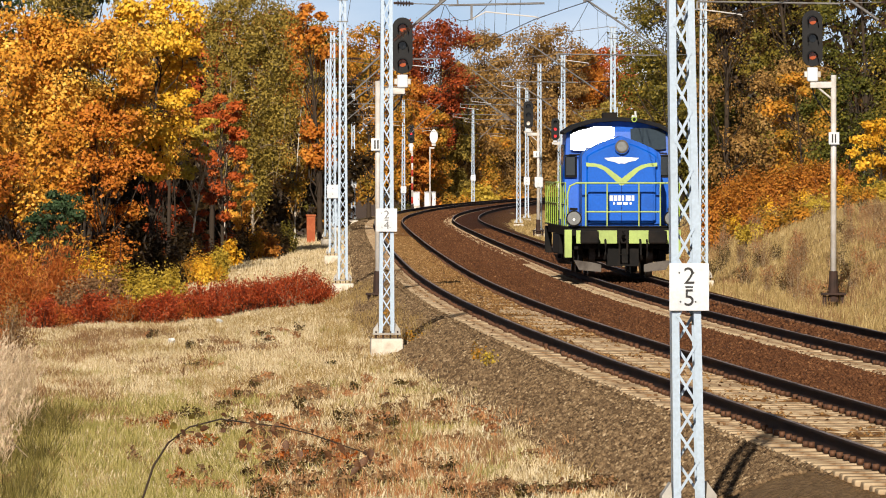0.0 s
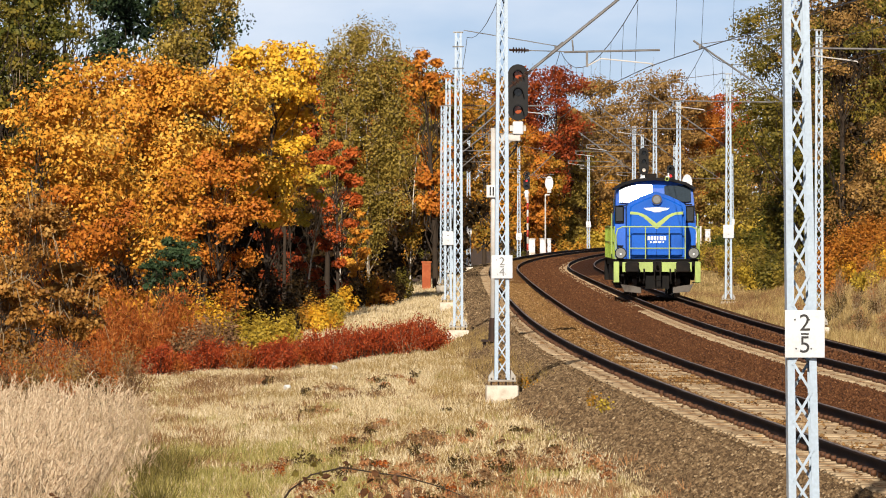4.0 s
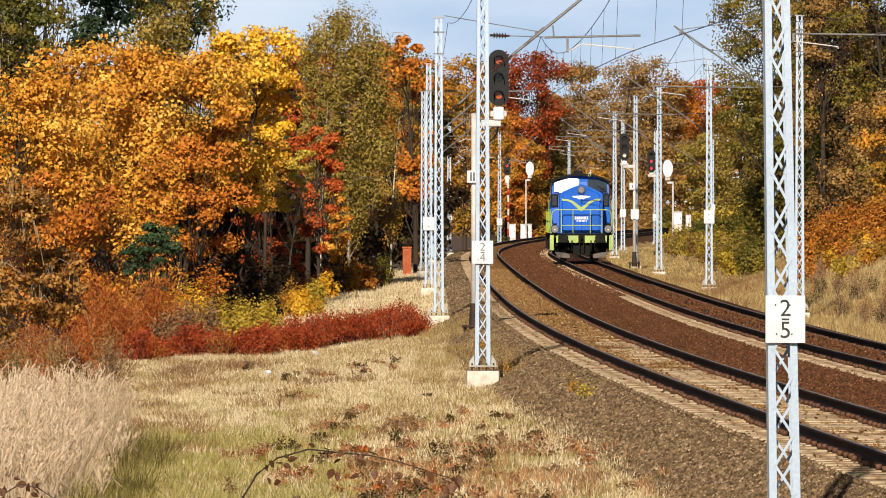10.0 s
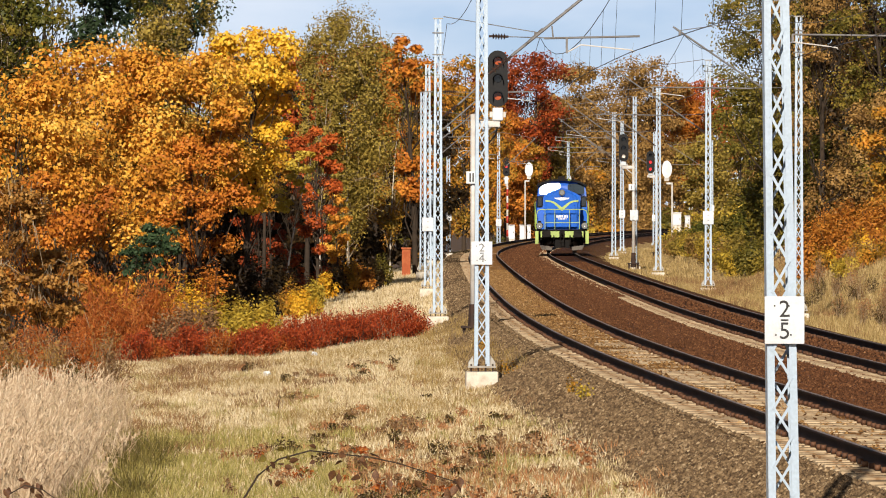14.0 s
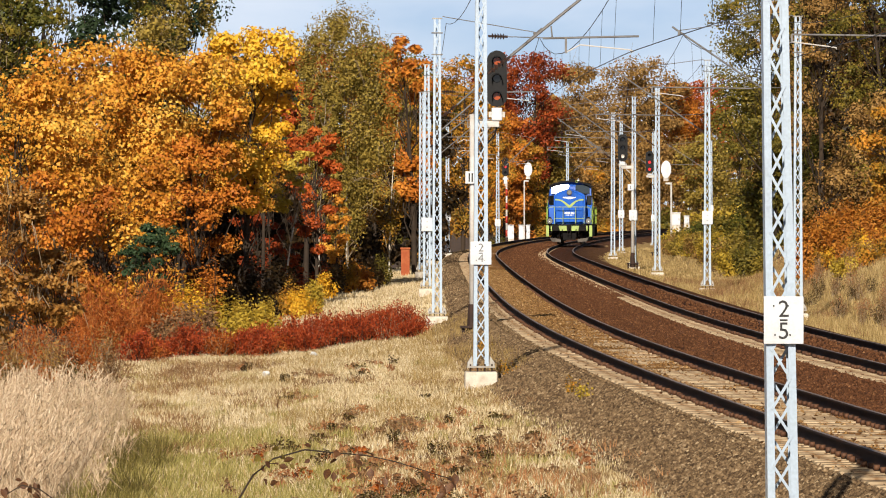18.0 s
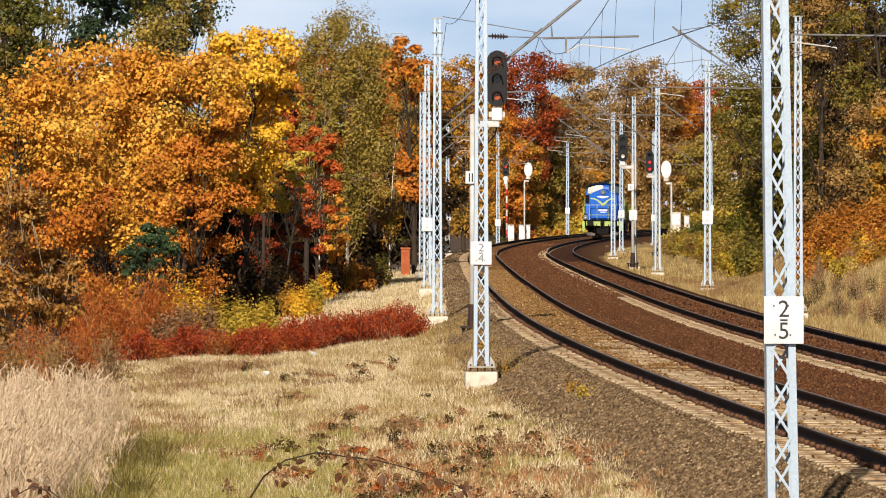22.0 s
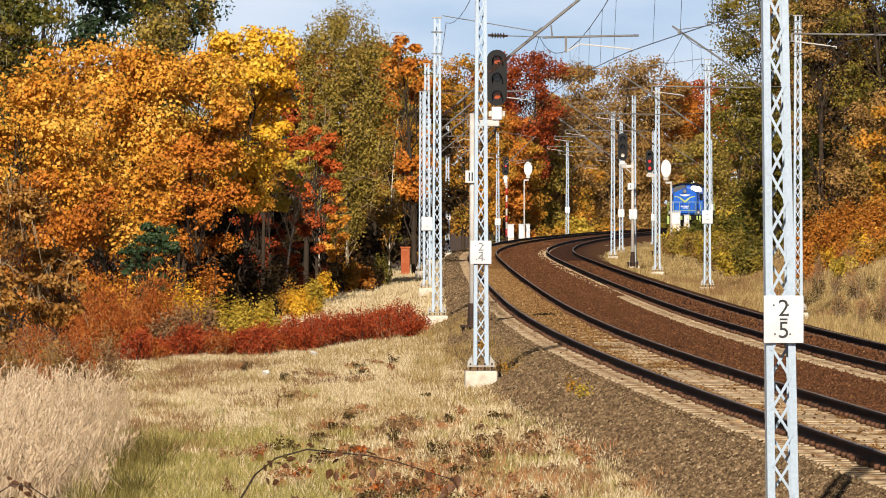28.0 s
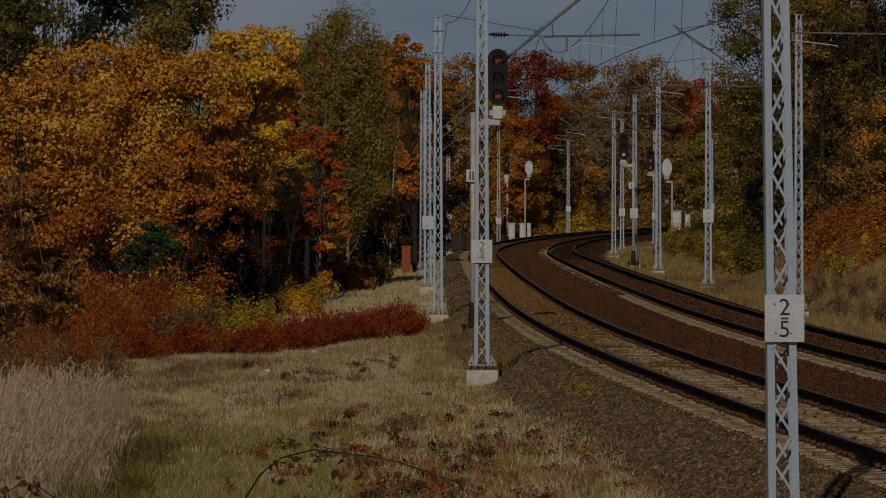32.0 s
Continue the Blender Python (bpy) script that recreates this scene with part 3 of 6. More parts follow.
def mast_parts():
    """A lattice mast: two channel chords that draw together upwards, zigzag braces, a foot plate on a concrete block."""
    mast = thing("catenary_mast", "pale grey lattice steel mast on a concrete foot beside the track", "mast", group="masts along the line")
    h = MAST_TOP - 0.05

    def half(z):
        return 0.143 - 0.0058 * z
    for s in (-1, 1):
        bm = bmesh.new()
        pts = []
        for z in (0.0, h):
            o, w = half(z) * s, 0.070 - 0.012 * z / h
            pts.append([(o, -0.11, z), (o - s * w, -0.11, z), (o - s * w, -0.098, z), (o - s * 0.012, -0.098, z), (o - s * 0.012, 0.098, z), (o - s * w, 0.098, z), (o - s * w, 0.11, z), (o, 0.11, z)])
        a, b = [[bm.verts.new(p) for p in ring] for ring in pts]
        for i in range(8):
            bm.faces.new((a[i], a[(i + 1) % 8], b[(i + 1) % 8], b[i]))
        bm.faces.new(b)
        bmesh.ops.recalc_face_normals(bm, faces=bm.faces[:])
        part("chord", bm, GALV, mast)
    step = 0.264
    n = int(h / step)
    shared = None
    for face, y_face in ((0, -0.116), (1, 0.116)):
        for k in range(n):
            z0, z1 = 0.12 + k * step, 0.12 + (k + 1) * step
            s = 1 if (k + face) % 2 else -1
            w0, w1 = half(z0) - 0.055, half(z1) - 0.055
            if shared is None:
                bm = boxed(-0.012, 0.012, -0.005, 0.005, -0.5, 0.5)
                shared = bpy.data.meshes.new("brace")
                bm.to_mesh(shared)
                bm.free()
                shared.materials.append(GALV)
            y = y_face + 0.004 * (k % 2)
            a, b = Vector((s * w0, y, z0)), Vector((-s * w1, y, z1))
            m = Matrix.Translation((a + b) / 2) @ Matrix.Rotation(math.atan2(b.x - a.x, b.z - a.z), 4, "Y") @ Matrix.Diagonal((1, 1, (b - a).length + 0.03, 1))
            put("brace", shared, mast, at=m)
    part("foot_plate", boxed(-0.26, 0.26, -0.2, 0.2, -0.02, 0.012, 0.004), GALV_WARM, mast)
    for s in (-1, 1):
        bm = outline(bmesh.new(), [(s * 0.15, 0.0), (s * 0.25, 0.0), (s * 0.25, 0.08), (s * 0.165, 0.2)], -0.11, 0.11)
        part("gusset", bm, GALV_WARM, mast)
    for bx in (-0.2, -0.07, 0.07, 0.2):
        part("anchor_bolt", rodded((bx, -0.13, -0.09), (bx, -0.13, 0.05), 0.016, sides=6), IRON, mast)
    part("concrete_foot", boxed(-0.30, 0.30, -0.28, 0.28, -0.75, -0.09, 0.03), CONCRETE, mast, "weathered concrete block")
    part("cap", boxed(-0.14, 0.14, -0.13, 0.13, h, h + 0.03, 0.005), GALV_WARM, mast)
    part("collar", boxed(-0.155, 0.155, -0.13, 0.13, h - 1.0, h - 0.97), TUBE, mast)
    part("collar", boxed(-0.155, 0.155, -0.13, 0.13, h - 0.4, h - 0.37), TUBE, mast)
    return mast


def cantilever(reach, at, s, label):
    """The swivelling bracket that holds the wires over the track; s: 1 reaches to +x, -1 to -x; z from the rail."""
    arm = thing("catenary_bracket", label, "bracket", at, group="brackets along the line")
    part("stay_tube", rodded((s * 0.55, 0, 5.50), (s * (reach + 0.2), 0, 7.62), 0.028), TUBE, arm)
    k = reach / 2.9
    end = reach - 0.02 if s > 0 else reach + 0.78
    part("registration_rod", rodded((s * 0.5, 0, 5.86), (s * 1.13 * k, 0, 5.84), 0.009), TUBE, arm)
    part("registration_tube", rodded((s * 1.13 * k, 0, 5.83), (s * end, 0, 5.87), 0.02), TUBE, arm)
    part("tie_rod", rodded((s * 0.15, 0, 7.95), (s * (reach + 0.1), 0, 7.5), 0.012), TUBE, arm)
    part("strut", rodded((s * 1.3 * k, 0, 5.85), (s * 1.28 * k, 0, 6.06), 0.014), TUBE, arm)
    tip = reach - 0.12
    if s > 0:   # pushed from the mast's side
        part("steady_arm", pipe([(1.55 * k, 0, 5.57), (1.81 * k, 0, 5.71), (tip - 0.09, 0, 5.62), (tip, 0, 5.59), (tip, 0, 5.57)], 0.014), WHITE_POST, arm)
        part("hanger", boxed(1.55 * k - 0.02, 1.55 * k + 0.02, -0.02, 0.02, 5.55, 5.85), TUBE, arm)
    else:   # pulled from beyond the wire
        part("steady_arm", pipe([(s * end, 0, 5.72), (s * (tip + 0.1), 0, 5.62), (s * tip, 0, 5.60), (s * tip, 0, 5.57)], 0.014), WHITE_POST, arm)
        part("hanger", boxed(s * end - 0.02, s * end + 0.02, -0.02, 0.02, 5.70, 5.87), TUBE, arm)
    for z0, z1, x in ((5.17, 5.50, 0.55), (5.87, 5.86, 0.5)):
        bm = bmesh.new()
        a, b = Vector((s * 0.13, 0, z0)), Vector((s * x, 0, z1))
        rod(bm, a, b, 0.022)
        core = part("insulator", bm, INSUL, arm, "ribbed brown insulator")
        for k in range(5):
            part("shed", rodded(a.lerp(b, 0.2 + 0.14 * k), a.lerp(b, 0.26 + 0.14 * k), 0.06, 0.04, 8), INSUL, core)
    part("messenger_clamp", boxed(s * reach - 0.04, s * reach + 0.04, -0.05, 0.05, 7.36, 7.52, 0.01), TUBE, arm)
    return arm


def board(at, w, h, marks, label, rows=None):
    """A white enamel board with dark writing: numerals where they can be read, else plain bars."""
    b = thing("distance_board", label, "sign", at)
    part("plate", boxed(-w / 2, w / 2, -0.006, 0.006, -h / 2, h / 2, 0.004), WHITE, b)
    if rows:
        ink = GREY_INK if "grey" in label else INK
        for txt, z in rows:
            lettering(txt, h * 0.5, ink, b, pose(0, -0.0085, z * h, 90, 0, 0))
        part("rule", boxed(-0.035, 0.035, -0.0095, -0.0075, -0.008, 0.008), INK, b)
        for x, z in ((-0.25, 0.3), (0.11, 0.3), (-0.22, -0.31), (0.16, -0.31)):
            part("rivet", rodded((x * w, -0.012, z * h), (x * w, -0.004, z * h), 0.008, sides=8), INK, b)
    for x, z, bw, bh in marks:
        part("mark", boxed((x - bw / 2) * w, (x + bw / 2) * w, -0.0095, -0.0075, (z - bh / 2) * h, (z + bh / 2) * h), INK, b)
    for z in (-0.3, 0.3):
        part("strap", boxed(-w * 0.42, w * 0.42, 0.006, 0.02, z * h - 0.015, z * h + 0.015), GALV_WARM, b)
    return b


GREY_INK = surface("faded_lettering", srgb(120, 122, 124), srgb(140, 140, 140), 0.6, scale=5, grain=60)
LEFT_MASTS = [(3.09, 61.5), (0.72, 126.0), (-0.14, 188.0), (-0.56, 250.0), (-0.94, 312.0), (-0.70, 374.0), (0.34, 428.0), (4.02, 490.0), (10.4, 563.0)]
RIGHT_MASTS = [(11.2, 136.0), (10.33, 197.0), (10.05, 257.0), (10.0, 315.0), (9.75, 345.0), (10.2, 405.0), (11.75, 445.0), (15.85, 508.0), (23.0, 580.0)]
LEFT_Y, RIGHT_Y = [y for _, y in LEFT_MASTS], [y for _, y in RIGHT_MASTS]
MAST_X = {}
HIGH_WIRE = 0.28   # the wires over the second track hang higher
first = mast_parts()
first_used = False
for s, spots in ((1, LEFT_MASTS), (-1, RIGHT_MASTS)):
    for x, y in spots:
        MAST_X[y] = x
        turn = -math.degrees(math.atan(float(heading(y))))
        z = -0.27 if s > 0 else -0.33
        if not first_used:
            first.matrix_basis, first_used = pose(x, y, z, 0, -0.9, turn), True   # the first mast leans a little
        else:
            copy_thing(first, pose(x, y, z, 0, 0, turn) @ Matrix.Diagonal((1, 1, 1.0 if s > 0 else 1.045, 1)))
        reach = abs(float(axis(y)) + (0 if s > 0 else TRACK_GAP) - x)
        cantilever(reach, pose(x, y, 0 if s > 0 else HIGH_WIRE, 0, 0, turn), s, "galvanised tube bracket that holds the overhead wires")


def on_mast(y, z, w, h, **kw):
    return board(pose(MAST_X[y], y - 0.16, z), w, h, **kw)


on_mast(61.5, 1.7, 0.36, 0.43, marks=[], rows=[("2", 0.22), ("5", -0.24)], label="white kilometre board with black numerals on a mast")
on_mast(126, 1.84, 0.39, 0.43, marks=[], rows=[("2", 0.22), ("4", -0.24)], label="white kilometre board with grey numerals on a mast")
for y, z in ((250, 2.0), (428, 1.95), (490, 1.4), (257, 2.23), (345, 2.15), (563, 2.2), (445, 2.1), (508, 1.7), (580, 2.4)):
    on_mast(y, z, 0.4, 0.5, marks=[(0, 0.2, 0.16, 0.03), (0, -0.2, 0.16, 0.03)], label="small white board with faint writing on a mast")


# ---- overhead wires ----
def wire_run(shift, label, z_off=0.0):
    run = thing("overhead_wire", label, "overhead line", group="overhead wires", kind="structure")
    ys = [0.0] + LEFT_Y + [640.0, 715.0] if shift < 1 else [0.0, 71.0] + RIGHT_Y + [650.0, 715.0]
    contact, messenger = [], []
    for k in range(len(ys) - 1):
        a, b = ys[k], ys[k + 1]
        for i in range(10):
            t = i / 10
            y = a + (b - a) * t
            stag = (0.2 if k % 2 else -0.2) * (1 - 2 * t)
            x = float(axis(y)) + shift + stag
            contact.append((x, y, 5.57 + z_off))
            messenger.append((float(axis(y)) + shift + stag * 0.6, y, 7.38 + z_off - 4 * 1.05 * t * (1 - t)))
            if i and k:
                p = messenger[-1]
                part("dropper", rodded(p, (x, y, 5.57 + z_off), 0.004, sides=4), WIRE, run)
    part("contact_wire", pipe(contact, 0.009, 5), WIRE, run)
    part("messenger_wire", pipe(messenger, 0.009, 5), WIRE, run)
    masts = LEFT_MASTS if shift < 1 else RIGHT_MASTS
    feed = []
    for (xa, a), (xb, b) in zip(masts, masts[1:]):
        for i in range(8):
            t = i / 8
            feed.append((xa + (xb - xa) * t + (0.25 if shift < 1 else -0.25), a + (b - a) * t, 7.75 + z_off - 4 * 0.5 * t * (1 - t)))
    part("earth_wire", pipe(feed, 0.008, 5), WIRE, run)


wire_run(0.0, "contact and messenger wire with droppers over the track")
wire_run(TRACK_GAP, "contact and messenger wire with droppers over the second track", HIGH_WIRE)


# ---- signals and lineside boxes ----
def signal(at, s, lenses, post_top, head_z, label, banded=False, base=-0.45, head_side=0.55):
    """A colour-light signal: post in an iron pot, side bracket, black oval head with hooded lamps; s: side to which the head stands out."""
    sig = thing("railway_signal", label, "signal", at, group="signals along the line")
    part("post", rodded((0, 0, base + 0.3), (0, 0, post_top), 0.075, 0.068, 14), WHITE_POST, sig, "white painted post", True)
    if banded:
        for k in range(4):
            z = base + 0.8 + k * 1.0
            part("red_band", rodded((0, 0, z), (0, 0, z + 0.5), 0.079, 0.078, 14), RED_PAINT, sig, "red painted band", True)
    pot = part("base_pot", rodded((0, 0, base), (0, 0, base + 0.75), 0.14, 0.10, 12), IRON, sig, "rusty iron foot")
    part("base_flange", boxed(-0.3, 0.3, -0.2, 0.2, base + 0.16, base + 0.22, 0.01), IRON, pot)
    for lx in (-0.22, 0.22):
        part("base_leg", boxed(lx - 0.04, lx + 0.04, -0.1, 0.1, base - 0.35, base + 0.16), IRON, pot)
    n = len(lenses)
    hx, hh, hw = s * head_side, 0.23 * n, 0.25
    part("bracket", boxed(min(0, hx) - 0.06, max(0, hx) + 0.06, -0.06, 0.06, post_top - 0.32, post_top - 0.16, 0.02), WHITE_POST, sig)
    part("bracket_brace", rodded((0, 0, post_top - 0.62), (hx * 0.75, 0, post_top - 0.3), 0.025), WHITE_POST, sig)
    part("turning_box", boxed(hx - 0.13, hx + 0.13, -0.12, 0.12, post_top - 0.16, head_z - hh - 0.02, 0.03), WHITE, sig)
    part("clamp", boxed(hx - 0.2, hx + 0.2, -0.05, 0.05, head_z - hh - 0.26, head_z - hh - 0.12, 0.01), WHITE_POST, sig)
    pts = []
    for k in range(24):
        a = 2 * math.pi * k / 24
        pts.append((hx + hw * math.cos(a), head_z + (hh - hw) * (1 if math.sin(a) > 0 else -1) + hw * math.sin(a)))
    head = part("signal_head", outline(bmesh.new(), pts, -0.04, 0.03), BLACK, sig, "black oval backboard")
    part("lamp_case", boxed(hx - 0.17, hx + 0.17, 0.03, 0.26, head_z - hh + 0.06, head_z + hh - 0.06, 0.04), BLACK, head)
    for k, lens in enumerate(lenses):
        z = head_z + (n - 1) * 0.215 - k * 0.43
        bm = bmesh.new()
        rod(bm, (hx, -0.055, z), (hx, -0.035, z), 0.092, 0.092, 20)
        part("lens", bm, lens, head, "signal lens")
        bm = bmesh.new()
        ring = []
        for i in range(15):
            a = math.pi * (-0.12 + 1.24 * i / 14)
            ring.append((hx + 0.135 * math.cos(a), z + 0.135 * math.sin(a)))
        for (xa, za), (xb, zb) in zip(ring, ring[1:]):
            ia, ib = (hx + (xa - hx) * 0.93, z + (za - z) * 0.93), (hx + (xb - hx) * 0.93, z + (zb - z) * 0.93)
            q = [bm.verts.new(c) for c in ((xa, -0.04, za), (xb, -0.04, zb), (xb, -0.26, zb - 0.02), (xa, -0.26, za - 0.02),
                                           (ia[0], -0.04, ia[1]), (ib[0], -0.04, ib[1]), (ib[0], -0.26, ib[1] - 0.02), (ia[0], -0.26, ia[1] - 0.02))]
            for f in ((0, 1, 2, 3), (7, 6, 5, 4), (3, 2, 6, 7)):
                bm.faces.new([q[j] for j in f])
        bmesh.ops.remove_doubles(bm, verts=bm.verts[:], dist=0.0005)
        part("hood", bm, BLACK, head)
    part("cable", pipe([(hx + s * 0.1, 0.1, head_z - hh), (hx - s * 0.05, 0.1, post_top - 0.5), (0.04 * s, 0.08, post_top - 1.1), (0, 0.08, post_top - 2.2)], 0.02), BLACK, sig)
    return sig


def name_board(at, label):
    board(at, 0.26, 0.3, [(-0.14, 0, 0.14, 0.7), (0.14, 0, 0.14, 0.7)], label)


signal(pose(0.74, 166, 0), 1, [LENS_ORANGE, LENS_DARK, LENS_ORANGE], 4.95, 5.82, "three-lamp railway signal on a white post, unlit lamps", head_side=0.6)
name_board(pose(0.70, 165.85, 3.4), "white signal board with two dark bars")
signal(pose(11.9, 166, 0), -1, [LENS_ORANGE, LENS_DARK, LENS_ORANGE], 5.1, 6.0, "three-lamp railway signal on a white post beside the far track", head_side=0.52)
name_board(pose(11.9, 165.85, 3.55), "white signal board with two dark bars on the post")
signal(pose(9.62, 342.5, 0), -1, [LENS_DARK, LENS_DARK, LENS_PALE], 4.85, 5.6, "three-lamp railway signal with one pale lamp", head_side=0.5)
board(pose(9.64, 342.35, 2.2), 0.4, 0.5, [(0, 0.2, 0.16, 0.03), (0, -0.2, 0.16, 0.03)], "white board on a signal post")
board(pose(9.52, 342.35, 3.6), 0.3, 0.32, [(0, 0, 0.1, 0.5)], "small white board on a signal post")
signal(pose(13.25, 420, 0), -1, [LENS_DARK, LENS_RED, LENS_RED], 4.7, 5.35, "railway signal with two red lamps lit", head_side=0.40)
signal(pose(4.75, 500, 0), -1, [LENS_DARK, LENS_RED, LENS_DARK], 4.4, 5.5, "railway signal on a post with red and white bands", banded=True, head_side=0.08)


def disc_sign(at, top, post_x, label):
    d = thing("disc_signal", label, "signal", at)
    part("post", rodded((post_x, 0, -0.6), (post_x, 0, top - 0.9), 0.06, sides=10), WHITE_POST, d)
    bm = rodded((0, -0.03, top), (0, 0.03, top), 0.32, sides=28)
    for v in bm.verts:
        v.co.z = top + (v.co.z - top) * 1.75
    part("disc", bm, WHITE, d, "white oval disc")
    part("hub", boxed(-0.16, 0.16, 0.03, 0.2, top - 0.75, top - 0.4, 0.03), WHITE_POST, d)
    part("arm", boxed(min(0, post_x) - 0.04, max(0, post_x) + 0.04, -0.03, 0.03, top - 0.95, top - 0.83), WHITE_POST, d)


disc_sign(pose(6.72, 530, 0), 5.45, -0.3, "white oval disc on a slim white post")
disc_sign(pose(14.2, 430, 0), 4.95, 0.33, "white oval disc on a slim white post above the bushes")


def cabinet(x, y, w, h, base):
    c = thing("lineside_cabinet", "white lineside equipment cabinet among the bushes", "cabinet", pose(x, y, base), group="lineside cabinets")
    part("body", boxed(-w / 2, w / 2, -0.22, 0.22, 0.12, h, 0.015), WHITE_POST, c)
    door = part("door", boxed(-w / 2 + 0.04, w / 2 - 0.04, -0.24, -0.222, 0.18, h - 0.08, 0.004), WHITE, c)
    part("handle", boxed(w / 2 - 0.12, w / 2 - 0.09, -0.26, -0.242, h * 0.5, h * 0.5 + 0.14), INK, door)
    part("roof", boxed(-w / 2 - 0.03, w / 2 + 0.03, -0.26, 0.25, h, h + 0.05, 0.01), WHITE, c)
    part("plinth", boxed(-w / 2 - 0.02, w / 2 + 0.02, -0.23, 0.23, -0.9, 0.118), CONCRETE, c)


for x, y, w, h, b in ((5.45, 540, 0.55, 1.25, -0.2), (6.35, 540, 0.5, 1.25, -0.2), (6.85, 541, 0.32, 1.25, -0.2), (16.2, 470, 0.62, 0.98, 1.14), (16.98, 471, 0.36, 0.68, 1.22)):
    cabinet(x, y, w, h, b)


def rust_post():
    p = thing("rust_red_post", "rust-red weathered concrete marker post in the grass", "post", pose(-1.78, 328, -0.8))
    part("shaft", boxed(-0.21, 0.21, -0.2, 0.2, -0.3, 1.36, 0.02), RUSTY, p)
    part("cap", boxed(-0.25, 0.25, -0.24, 0.24, 1.361, 1.45, 0.02), RUSTY, p)
    part("plinth", boxed(-0.25, 0.25, -0.24, 0.24, -0.3, 0.06, 0.02), RUSTY, p)


rust_post()


def litter(x, y, seed):
    rng = random.Random(seed)
    bm = bmesh.new()
    bmesh.ops.create_icosphere(bm, subdivisions=2, radius=0.09)
    for v in bm.verts:
        v.co *= rng.uniform(0.6, 1.25)
        v.co.z *= 0.7
    ob = part("plastic_bag", bm, LITTER, None)
    ob.matrix_basis = pose(x, y, float(ground_z(x, y)) + 0.06, 0, 0, seed * 40)
    tagged(ob, "crumpled white plastic bag lying in dry grass", "litter")


litter(-3.1, 163, 1)
litter(-3.8, 146, 2)


